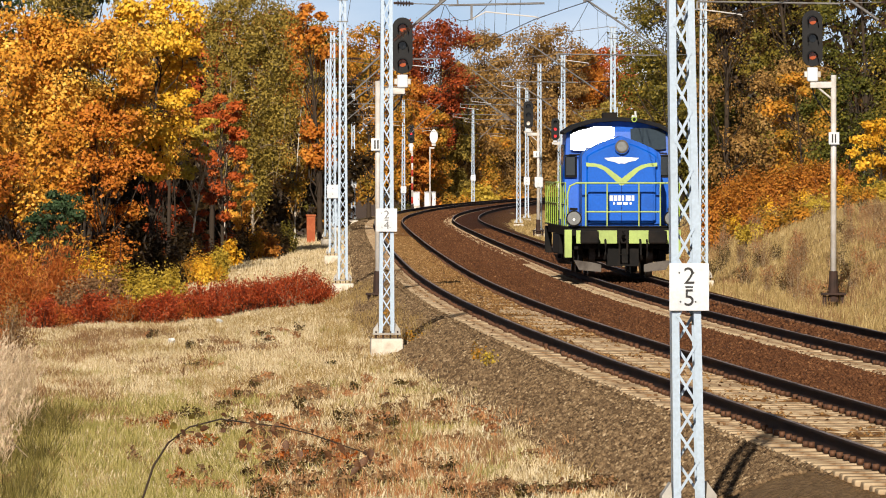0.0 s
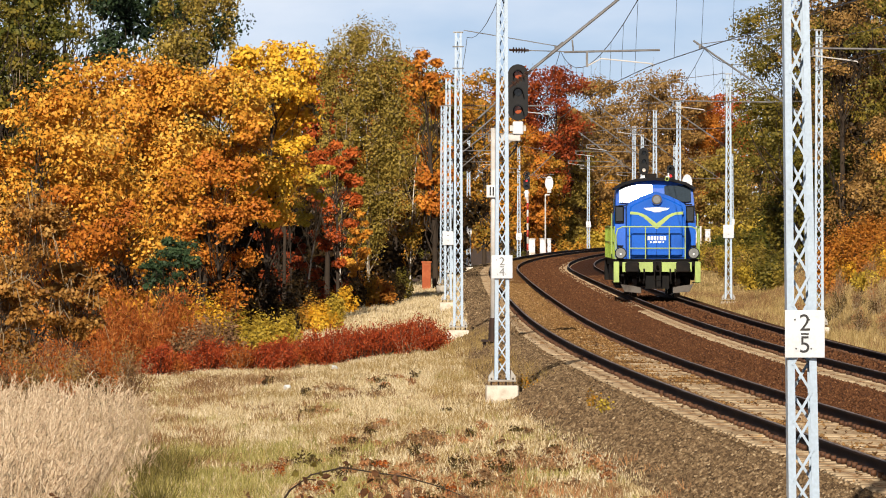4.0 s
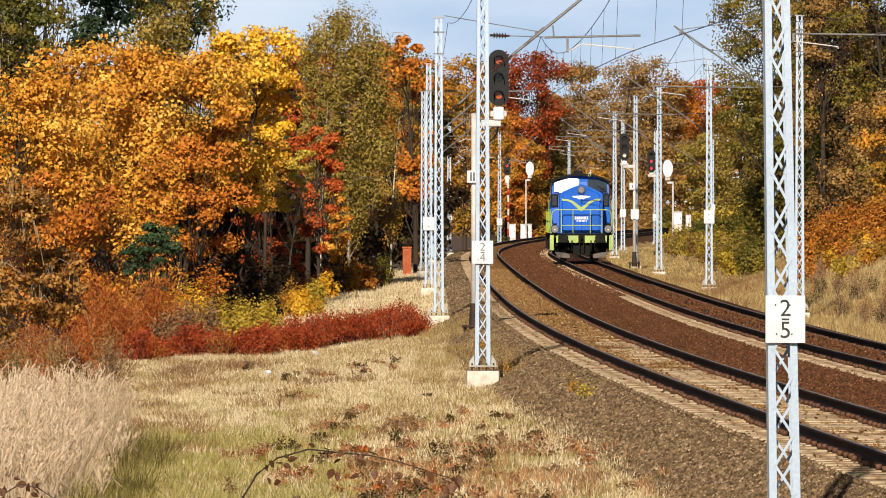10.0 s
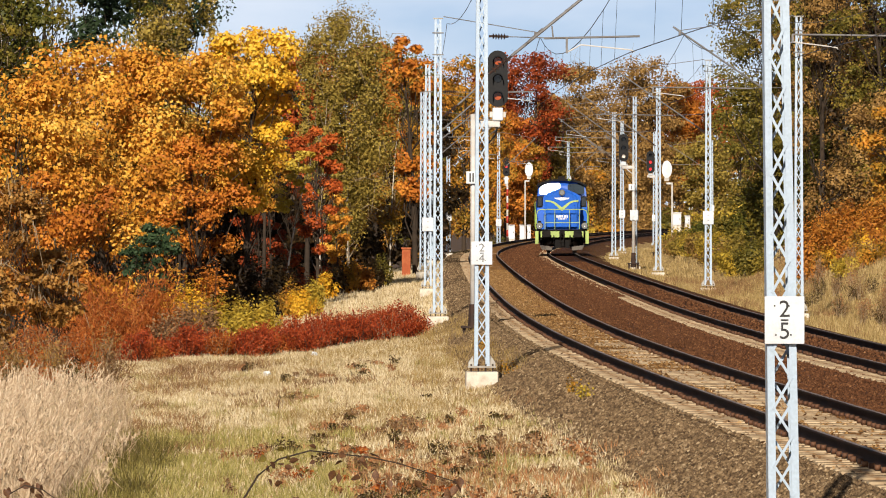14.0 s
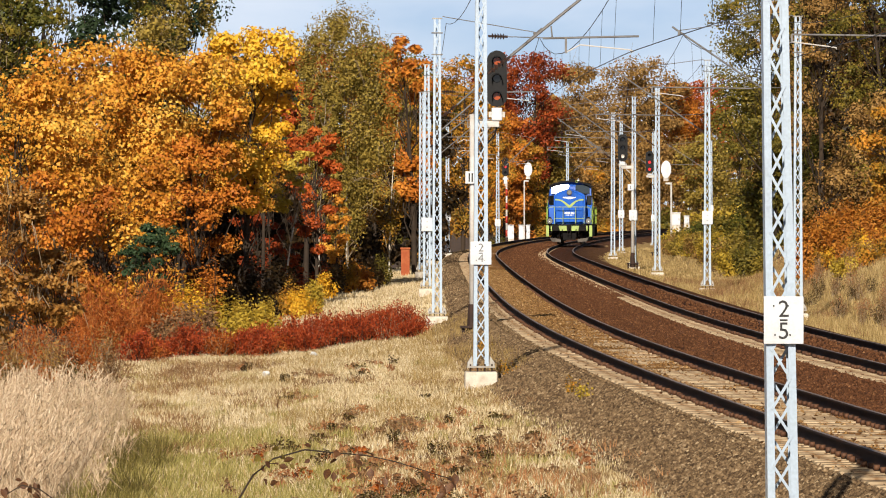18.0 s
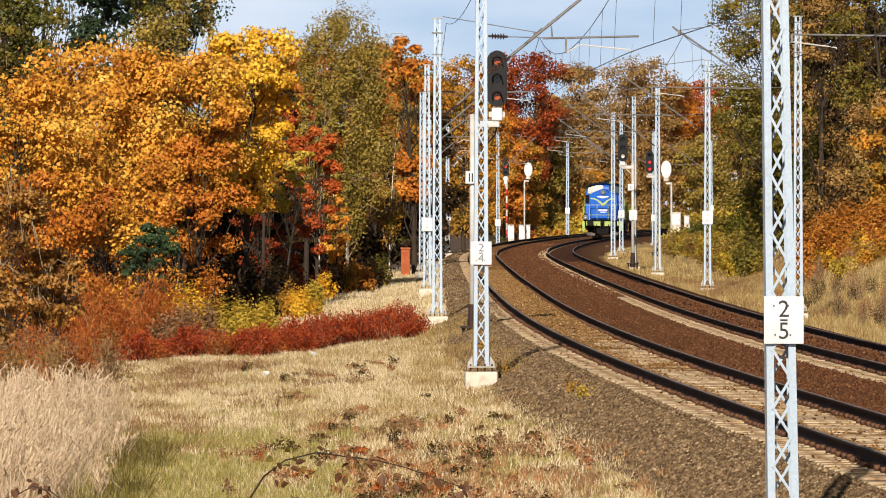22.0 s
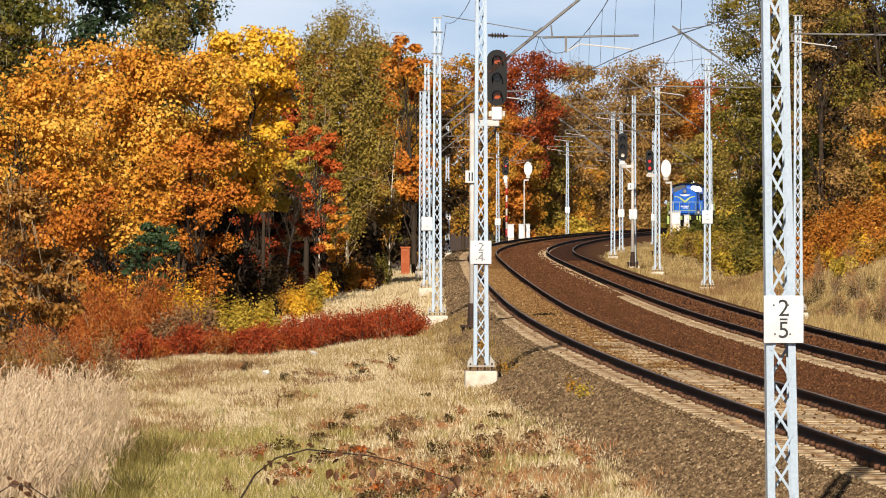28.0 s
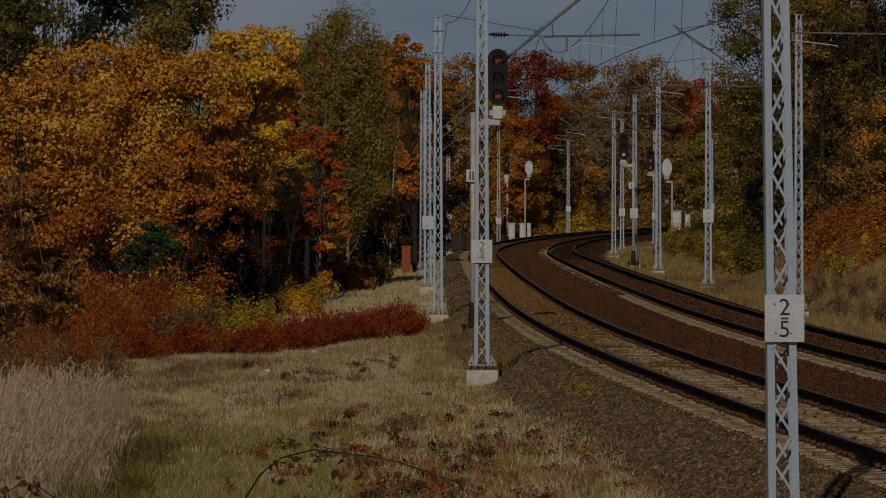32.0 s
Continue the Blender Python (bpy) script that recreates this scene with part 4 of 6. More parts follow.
# ---- the locomotive ----
def build_locomotive():
    """A blue diesel shunter; its near end at y = -7.1, z from the rail."""
    L = thing("diesel_locomotive", "blue diesel locomotive with lime handrails and black roof running on rails", "locomotive")

    def P(name, bm, mat, label="", parent=L, smooth=False, at=None):
        return part(name, bm, mat, parent, label, smooth, at)
    P("underframe", box(boxed(-1.42, 1.42, -6.45, 6.45, 1.08, 1.30, 0.01), -1.0, 1.0, -6.3, 6.3, 0.75, 1.08), CHASSIS)
    P("walkway", boxed(-1.5, 1.5, -6.5, 6.5, 1.302, 1.33), CHASSIS)
    for e in (-1, 1):
        P("buffer_beam", boxed(-1.2, 1.2, min(e * 6.46, e * 6.56), max(e * 6.46, e * 6.56), 0.88, 1.22, 0.01), PALE_LIME, "lime buffer beam")
        for s in (-1, 1):
            P("corner_plate", boxed(min(s * 1.31, s * 1.5), max(s * 1.31, s * 1.5), min(e * 6.3, e * 6.57), max(e * 6.3, e * 6.57), 0.52, 1.24, 0.012), PALE_LIME if e < 0 else CHASSIS, "corner plate with step")
            buf = P("buffer", rodded((s * 0.875, e * 6.5, 1.05), (s * 0.875, e * 7.0, 1.05), 0.15, 0.12, 16), CHASSIS, "black buffer")
            bm = boxed(s * 0.875 - 0.24, s * 0.875 + 0.24, min(e * 7.0, e * 7.08), max(e * 7.0, e * 7.08), 0.88, 1.22, 0.04)
            P("buffer_head", bm, CHASSIS, parent=buf)
            P("buffer_base", boxed(s * 0.875 - 0.2, s * 0.875 + 0.2, min(e * 6.56, e * 6.62), max(e * 6.56, e * 6.62), 0.86, 1.24, 0.01), CHASSIS, parent=buf)
            hl = P("headlight", rodded((s * 1.26, e * 6.35, 1.53), (s * 1.26, e * 6.62, 1.53), 0.17, 0.205, 20), CHASSIS, "round lower headlight")
            P("lens", rodded((s * 1.26, e * 6.605, 1.53), (s * 1.26, e * 6.632, 1.53), 0.185, 0.165, 20), LAMP_GLASS, "clear headlight glass", hl)
            P("bulb", rodded((s * 1.26, e * 6.63, 1.50), (s * 1.26, e * 6.64, 1.50), 0.035, sides=10), DECAL, "pale bulb", hl)
            P("lamp_bracket", boxed(s * 1.26 - 0.1, s * 1.26 + 0.1, min(e * 6.38, e * 6.5), max(e * 6.38, e * 6.5), 1.73, 1.80, 0.01), CHASSIS)
            P("brake_hose", pipe([(s * 0.45, e * 6.56, 0.98), (s * 0.45, e * 6.75, 0.85), (s * 0.46, e * 6.78, 0.6), (s * 0.48, e * 6.7, 0.48)], 0.03), CHASSIS, "black brake hose")
            P("brake_hose", pipe([(s * 0.62, e * 6.56, 0.98), (s * 0.62, e * 6.74, 0.85), (s * 0.62, e * 6.75, 0.55)], 0.025), CHASSIS)
            P("step", boxed(min(s * 1.22, s * 1.48), max(s * 1.22, s * 1.48), min(e * 6.0, e * 6.3), max(e * 6.0, e * 6.3), 0.5, 0.53), CHASSIS)
            blade = outline(bmesh.new(), [(s * 0.55, 0.15), (s * 1.12, 0.2), (s * 1.26, 0.46), (s * 0.8, 0.4), (s * 0.55, 0.34)], min(e * 6.42, e * 6.46), max(e * 6.42, e * 6.46))
            P("rail_guard", blade, PLOUGH, "grey rail guard")
        P("coupler_body", boxed(-0.15, 0.15, min(e * 6.56, e * 6.68), max(e * 6.56, e * 6.68), 0.88, 1.26, 0.03), CHASSIS)
        hook = P("coupling_hook", pipe([(0, e * 6.6, 1.05), (0, e * 6.85, 1.06), (0, e * 6.95, 1.12), (0, e * 6.88, 1.2)], 0.045, 8), CHASSIS, "black coupling hook")
        P("coupling_link", pipe([(-0.1, e * 6.85, 1.02), (-0.1, e * 6.88, 0.6), (0.1, e * 6.88, 0.6), (0.1, e * 6.85, 1.02)], 0.028), CHASSIS, parent=hook)
        P("plough", outline(bmesh.new(), [(-0.42, 0.3), (0.42, 0.3), (0.42, 0.75), (-0.42, 0.75)], min(e * 6.38, e * 6.41), max(e * 6.38, e * 6.41)), CHASSIS)
        # front handrail: a hooped tube with posts
        P("front_handrail", pipe([(-1.42, e * 6.5, 1.33), (-1.42, e * 6.5, 2.15), (-1.36, e * 6.5, 2.36), (-1.2, e * 6.5, 2.44), (1.2, e * 6.5, 2.44), (1.36, e * 6.5, 2.36), (1.42, e * 6.5, 2.15), (1.42, e * 6.5, 1.33)], 0.024, 8), PALE_LIME, "lime tube handrail")
        P("lower_rail", rodded((-0.95, e * 6.5, 1.70), (0.97, e * 6.5, 1.70), 0.02), PALE_LIME, "lime tube handrail")
        for x in (-0.95, -0.4, 0.42, 0.97):
            P("rail_post", rodded((x, e * 6.5, 1.33), (x, e * 6.5, 2.44), 0.02), PALE_LIME)
    # side handrails
    for s in (-1, 1):
        for y0, y1 in ((-6.4, -4.2), (-1.5, 6.4)):
            P("side_handrail", rodded((s * 1.47, y0, 2.44), (s * 1.47, y1, 2.44), 0.022), LIME, "lime side handrail")
            P("side_lower_rail", rodded((s * 1.47, y0, 1.9), (s * 1.47, y1, 1.9), 0.018), LIME)
            n = max(2, int((y1 - y0) / 1.3))
            for k in range(n + 1):
                y = y0 + (y1 - y0) * k / n
                P("side_rail_post", rodded((s * 1.47, y, 1.33), (s * 1.47, y, 2.44), 0.015), LIME)
    # short hood
    hood = [(-1.02, 1.33), (1.02, 1.33), (1.02, 3.12), (0.98, 3.22), (0.80, 3.34), (0.45, 3.50), (0.0, 3.66), (-0.45, 3.50), (-0.80, 3.34), (-0.98, 3.22), (-1.02, 3.12)]
    bm = outline(bmesh.new(), hood, -6.0, -3.7)
    bmesh.ops.bevel(bm, geom=[e for e in bm.edges if abs(e.verts[0].co.y + 6.0) < 1e-4 and abs(e.verts[1].co.y + 6.0) < 1e-4], offset=0.15, segments=5, affect="EDGES")
    short = P("short_hood", bm, BLUE, "blue hood end")
    short.data.shade_smooth()
    short.data.set_sharp_from_angle(angle=0.6)
    P("door_panel", boxed(-0.82, 0.82, -6.014, -5.99, 1.42, 2.38, 0.008), BLUE, "blue hood doors", short)
    P("door_seam", boxed(-0.006, 0.006, -6.0165, -6.005, 1.42, 2.38), CHASSIS, parent=short)
    for z in (1.62, 2.13):
        P("door_crease", boxed(-0.82, 0.82, -6.019, -6.012, z, z + 0.018), BLUE, parent=short)
    # lime stripe in a V and the pale shape above it
    for s in (-1, 1):
        pts = [(s * 0.92, 2.97), (s * 0.92, 2.87), (s * 0.66, 2.86), (s * 0.46, 2.77), (s * 0.0, 2.34), (s * 0.0, 2.56), (s * 0.34, 2.82), (s * 0.52, 2.91), (s * 0.7, 2.95)]
        P("stripe", outline(bmesh.new(), pts, -6.006, -5.985), PALE_LIME, "lime stripe that meets in a V", short)
        P("emblem", outline(bmesh.new(), [(s * 0.002, 3.12), (s * 0.45, 3.09), (s * 0.36, 3.02), (s * 0.20, 2.99), (s * 0.08, 2.94), (s * 0.002, 2.95)], -6.006, -5.985), DECAL, "white winged emblem", short)
    for k, (x, w) in enumerate(((-0.27, 0.09), (-0.16, 0.09), (-0.06, 0.07), (0.03, 0.06), (0.13, 0.05), (0.20, 0.07), (0.29, 0.07))):
        P("number_bar", boxed(x - w / 2, x + w / 2, -6.022, -6.013, 1.98, 2.12), DECAL, "white painted number bar", short)
    for x, w in ((-0.2, 0.05), (-0.06, 0.13), (0.1, 0.12), (0.23, 0.05)):
        P("number_bar", boxed(x - w / 2, x + w / 2, -6.022, -6.013, 1.88, 1.945), DECAL, "white painted number bar", short)
    hl = P("top_headlight", rodded((0, -5.95, 3.38), (0, -6.1, 3.38), 0.18, 0.19, 24), BLUE, "round headlight", short)
    P("rim", rodded((0, -6.09, 3.38), (0, -6.115, 3.38), 0.185, 0.16, 24), PLOUGH, parent=hl)
    P("lens", rodded((0, -6.10, 3.38), (0, -6.125, 3.38), 0.15, 0.12, 24), LAMP_GLASS, "clear headlight glass", hl)
    # cab
    cab_pts = [(-1.43, 1.33), (1.43, 1.33), (1.43, 2.7), (1.33, 3.78), (-1.33, 3.78), (-1.43, 2.7)]
    bm = outline(bmesh.new(), cab_pts, -3.9, -1.6)
    for v in bm.verts:
        if v.co.z > 3.5 and v.co.y < -3.0:
            v.co.y += 0.16
    cab = P("cab", bm, BLUE, "blue cab")
    roof_pts = [(1.40, 3.72), (1.42, 3.80), (1.1, 3.99), (0.6, 4.12), (0, 4.16), (-0.6, 4.12), (-1.1, 3.99), (-1.42, 3.80), (-1.40, 3.72), (-1.05, 3.90), (-0.6, 4.02), (0, 4.06), (0.6, 4.02), (1.05, 3.90)]
    P("roof", outline(bmesh.new(), roof_pts, -4.02, -1.5), ROOF, "black curved roof")
    head = outline(bmesh.new(), [(1.33, 3.781), (1.05, 3.895), (0.6, 4.015), (0, 4.055), (-0.6, 4.015), (-1.05, 3.895), (-1.33, 3.781)], -3.735, -1.62)
    P("roof_header", head, BLUE)
    for s in (-1, 1):
        w, h = (1.14, 0.74) if s < 0 else (0.92, 0.66)
        bm = outline(bmesh.new(), [(-w / 2, -h / 2 + (0.12 if s < 0 else 0)), (w / 2, -h / 2 + (0 if s < 0 else 0.1)), (w / 2, h / 2 - (0.03 if s < 0 else 0.16)), (w / 2 - 0.1, h / 2), (-w / 2 + 0.1, h / 2), (-w / 2, h / 2 - (0.16 if s < 0 else 0.03))], -0.012, 0.012)
        pane = P("windscreen", bm, WINDSCREEN if s < 0 else SIDE_SCREEN, "cab windscreen that mirrors the sun" if s < 0 else "cab windscreen with the sky's reflection put into its colour", at=pose(s * (0.66 if s < 0 else 0.8), -3.885, 3.55, -13.5, 0, -3.6 if s < 0 else 5.0))
        P("frame_edge", outline(bmesh.new(), [(-w / 2 - 0.03, -h / 2 - 0.03), (w / 2 + 0.03, -h / 2 - 0.03), (w / 2 + 0.03, -h / 2), (-w / 2 - 0.03, -h / 2)], -0.02, 0.02), CHASSIS, parent=pane)
        P("wiper", rodded((0.4, -0.03, -0.28), (-0.3, -0.03, -0.2), 0.012), CHASSIS, parent=pane)
        P("front_window", boxed(min(s * 1.1, s * 1.36), max(s * 1.1, s * 1.36), -3.915, -3.885, 2.62, 3.14, 0.02), GLASS, "small dark window beside the hood")
        P("window_frame", box(box(box(boxed(s * 1.23 - 0.16, s * 1.23 + 0.16, -3.91, -3.9, 2.58, 2.62), s * 1.23 - 0.16, s * 1.23 + 0.16, -3.91, -3.9, 3.14, 3.18), s * 1.23 - 0.16, s * 1.23 - 0.13, -3.91, -3.9, 2.62, 3.14), s * 1.23 + 0.13, s * 1.23 + 0.16, -3.91, -3.9, 2.62, 3.14), CHASSIS)
        for y in (-3.3, -2.3):
            P("side_window", boxed(min(s * 1.375, s * 1.41), max(s * 1.375, s * 1.41), y - 0.32, y + 0.32, 2.75, 3.45, 0.02), GLASS, "dark cab side window")
        P("cab_stripe", boxed(min(s * 1.425, s * 1.436), max(s * 1.425, s * 1.436), -3.85, -1.65, 1.36, 2.3), BLUE, "blue panel on the cab side")
        P("cab_handrail", rodded((s * 1.5, -3.95, 1.5), (s * 1.5, -3.95, 2.9), 0.02), PALE_LIME)
    P("horn", rodded((0.42, -4.15, 4.10), (0.42, -3.9, 4.10), 0.075, 0.04, 16), LIME, "small lime horn")
    P("horn_mouth", rodded((0.42, -4.16, 4.10), (0.42, -4.152, 4.10), 0.045, sides=14), CHASSIS)
    P("antenna", rodded((0.5, -3.2, 4.1), (0.5, -3.2, 4.32), 0.03), DECAL)
    P("roof_light", boxed(0.42, 0.56, -2.9, -2.76, 4.08, 4.22, 0.02), DECAL)
    # long hood
    bm = outline(bmesh.new(), [(-0.95, 1.33), (0.95, 1.33), (0.95, 3.2), (0.6, 3.42), (0, 3.5), (-0.6, 3.42), (-0.95, 3.2)], -1.6, 6.0)
    longh = P("long_hood", bm, BLUE, "blue engine hood")
    for s in (-1, 1):
        for k in range(7):
            y = -1.1 + k * 1.0
            P("hood_door", boxed(min(s * 0.951, s * 0.968), max(s * 0.951, s * 0.968), y, y + 0.9, 1.5, 3.0, 0.006), BLUE, parent=longh)
        P("hood_stripe", boxed(min(s * 0.97, s * 0.978), max(s * 0.97, s * 0.978), -1.5, 5.9, 2.3, 2.5), LIME, "lime stripe", longh)
        P("side_skirt", boxed(min(s * 1.35, s * 1.46), max(s * 1.35, s * 1.46), -2.0, 2.0, 0.55, 1.08, 0.03), CHASSIS, "dark fuel tank side")
        P("battery_box", boxed(min(s * 1.0, s * 1.45), max(s * 1.0, s * 1.45), -5.9, -4.9, 0.72, 1.08, 0.02), CHASSIS)
    P("exhaust_stack", boxed(-0.2, 0.2, 0.2, 0.7, 3.48, 4.32, 0.02), CHASSIS, "black exhaust stack")
    P("fan_cover", rodded((0, 3.5, 3.45), (0, 3.5, 3.62), 0.7, 0.62, 24), CHASSIS)
    P("fuel_tank", boxed(-1.2, 1.2, -1.6, 1.6, 0.35, 0.75, 0.08), CHASSIS)
    sets = []
    for by in (-3.7, 3.7):
        bogie = P("bogie", box(box(boxed(-1.12, -0.98, by - 1.9, by + 1.9, 0.42, 0.78, 0.03), 0.98, 1.12, by - 1.9, by + 1.9, 0.42, 0.78, 0.03), -1.0, 1.0, by - 0.25, by + 0.25, 0.45, 0.75), CHASSIS, "dark bogie frame")
        for s in (-1, 1):
            for wy in (-1.2, 1.2):
                P("axle_box", boxed(min(s * 1.0, s * 1.2), max(s * 1.0, s * 1.2), by + wy - 0.18, by + wy + 0.18, 0.36, 0.72, 0.03), CHASSIS, parent=bogie)
                P("spring", rodded((s * 1.06, by + wy * 0.6, 0.62), (s * 1.06, by + wy * 0.6, 0.98), 0.09, sides=12), CHASSIS, parent=bogie)
        for wy in (-1.2, 1.2):
            bm = bmesh.new()
            rod(bm, (-1.0, 0, 0), (1.0, 0, 0), 0.085, sides=12)
            for s in (-1, 1):
                rod(bm, (s * 0.69, 0, 0), (s * 0.83, 0, 0), 0.55, 0.545, 36)
                rod(bm, (s * 0.66, 0, 0), (s * 0.692, 0, 0), 0.578, 0.575, 36)
                rod(bm, (s * 0.80, 0, 0), (s * 0.90, 0, 0), 0.16, 0.13, 16)
                for k in range(6):
                    a = k * math.pi / 3
                    rod(bm, (s * 0.82, 0.33 * math.cos(a), 0.33 * math.sin(a)), (s * 0.838, 0.33 * math.cos(a), 0.33 * math.sin(a)), 0.07, sides=10)
            w = P("wheelset", bm, STEEL, "steel wheelset", at=pose(0, by + wy, 0.551))
            sets.append((w, by + wy))
    return L, sets


WINDSCREEN = plain("windscreen_glass", srgb(40, 48, 54), 0.16)
WINDSCREEN.node_tree.nodes["Principled BSDF"].inputs["Specular IOR Level"].default_value = 1.0
WINDSCREEN.node_tree.nodes["Principled BSDF"].inputs["Coat Weight"].default_value = 1.0
WINDSCREEN.node_tree.nodes["Principled BSDF"].inputs["Coat Roughness"].default_value = 0.12
# base colour holds a painted grey-blue reflection of the sky
SIDE_SCREEN = plain("sky_toned_windscreen_glass", srgb(58, 70, 80), 0.1)
LOCO, WHEELSETS = build_locomotive()

# seconds and the distance along y of the locomotive's near buffers
RUN_T = [0, 2, 6, 9, 13, 17, 20, 23, 25, 28, 30, 31, 32]
RUN_Y = [174, 204, 263, 306, 363, 424, 473, 517, 547, 594, 625, 639, 653]


def motions():
    ts = np.arange(0, 32.01, 0.5)
    fit = np.interp(ts, RUN_T, RUN_Y)
    rows = []
    for t, y in zip(ts, fit):
        yc = y + 7.1
        h = float(heading(yc))
        rows.append((float(t), pose(float(axis(yc)) + TRACK_GAP * math.cos(h), yc - TRACK_GAP * math.sin(h), min(float(rise(yc)), 0.6), 0, 0, -math.degrees(math.atan(h)))))
    walk(LOCO, rows)
    for w, wy in WHEELSETS:
        spin = []
        for k in range(961):
            t = k / 30
            a = (float(np.interp(t, ts, fit)) - RUN_Y[0]) / 0.55
            spin.append((t, pose(0, wy, 0.551, -math.degrees(a) % 360)))
        walk(w, spin)
    # the brambles nod in the wind
    for k, b in enumerate(BRAMBLES):
        base = b.matrix_basis.copy()
        walk(b, [(t, base @ pose(0, 0, 0, 0, 1.6 * math.sin(1.7 * t + k) + 0.8 * math.sin(0.63 * t), 0)) for t in np.arange(0, 32.01, 0.5).tolist()])


# ---- plants ----
def leaves_mesh(name, centres, sizes, material, droop=0.0, aspect=0.75, seed=0, upright=0.0, out=None):
    """Folded leaf blades, two triangles each, round the given centres; out: the way from the clump's heart, to which the blades turn their faces."""
    rng = np.random.default_rng(seed)
    n = len(centres)
    d = rng.normal(size=(n, 3))
    d[:, 2] = d[:, 2] * 0.7 - droop + upright
    if out is not None:
        f = out / (np.linalg.norm(out, axis=1)[:, None] + 1e-6) * 1.1 + rng.normal(size=(n, 3)) * 0.55 + np.array((0, 0, 0.45))
        f /= np.linalg.norm(f, axis=1)[:, None] + 1e-9
        d = d - f * np.sum(d * f, axis=1)[:, None] * 0.9
    d /= np.linalg.norm(d, axis=1)[:, None] + 1e-9
    s = np.cross(d, rng.normal(size=(n, 3)) if out is None else f)
    s /= np.linalg.norm(s, axis=1)[:, None] + 1e-9
    nn = np.cross(d, s)
    L = sizes[:, None]
    v = np.stack([centres - d * L * 0.5, centres + s * L * aspect * 0.5 + nn * L * 0.12, centres + d * L * 0.5, centres - s * L * aspect * 0.5 + nn * L * 0.12], 1).reshape(-1, 3)
    i = 4 * np.arange(n)[:, None]
    return mesh_of(name, v, i + np.array([[0, 1, 2, 3]]), material)


def limb(a, b, r0, r1, rng, bend=0.12, n=4):
    a, b = np.array(a, float), np.array(b, float)
    pts = [a + (b - a) * k / n + (rng.normal(size=3) * bend * np.linalg.norm(b - a) / n if 0 < k < n else 0) for k in range(n + 1)]
    return pts, [r0 + (r1 - r0) * k / n for k in range(n + 1)]


def tubes_mesh(name, limbs, material, sides=6):
    verts, faces = [], []
    for pts, rs in limbs:
        for k, p in enumerate(pts):
            d = np.array(pts[min(k + 1, len(pts) - 1)]) - np.array(pts[max(k - 1, 0)])
            d = d / (np.linalg.norm(d) + 1e-9)
            s = np.cross(d, (0.3, 1, 0.2) if abs(d[2]) > 0.7 else (0, 0, 1))
            s /= np.linalg.norm(s) + 1e-9
            u = np.cross(s, d)
            base = len(verts)
            for i in range(sides):
                a = 2 * math.pi * i / sides
                verts.append(p + rs[k] * (math.cos(a) * s + math.sin(a) * u))
            if k:
                for i in range(sides):
                    faces.append((base - sides + i, base - sides + (i + 1) % sides, base + (i + 1) % sides, base + i))
    return mesh_of(name, np.array(verts), np.array(faces), material, smooth=True)


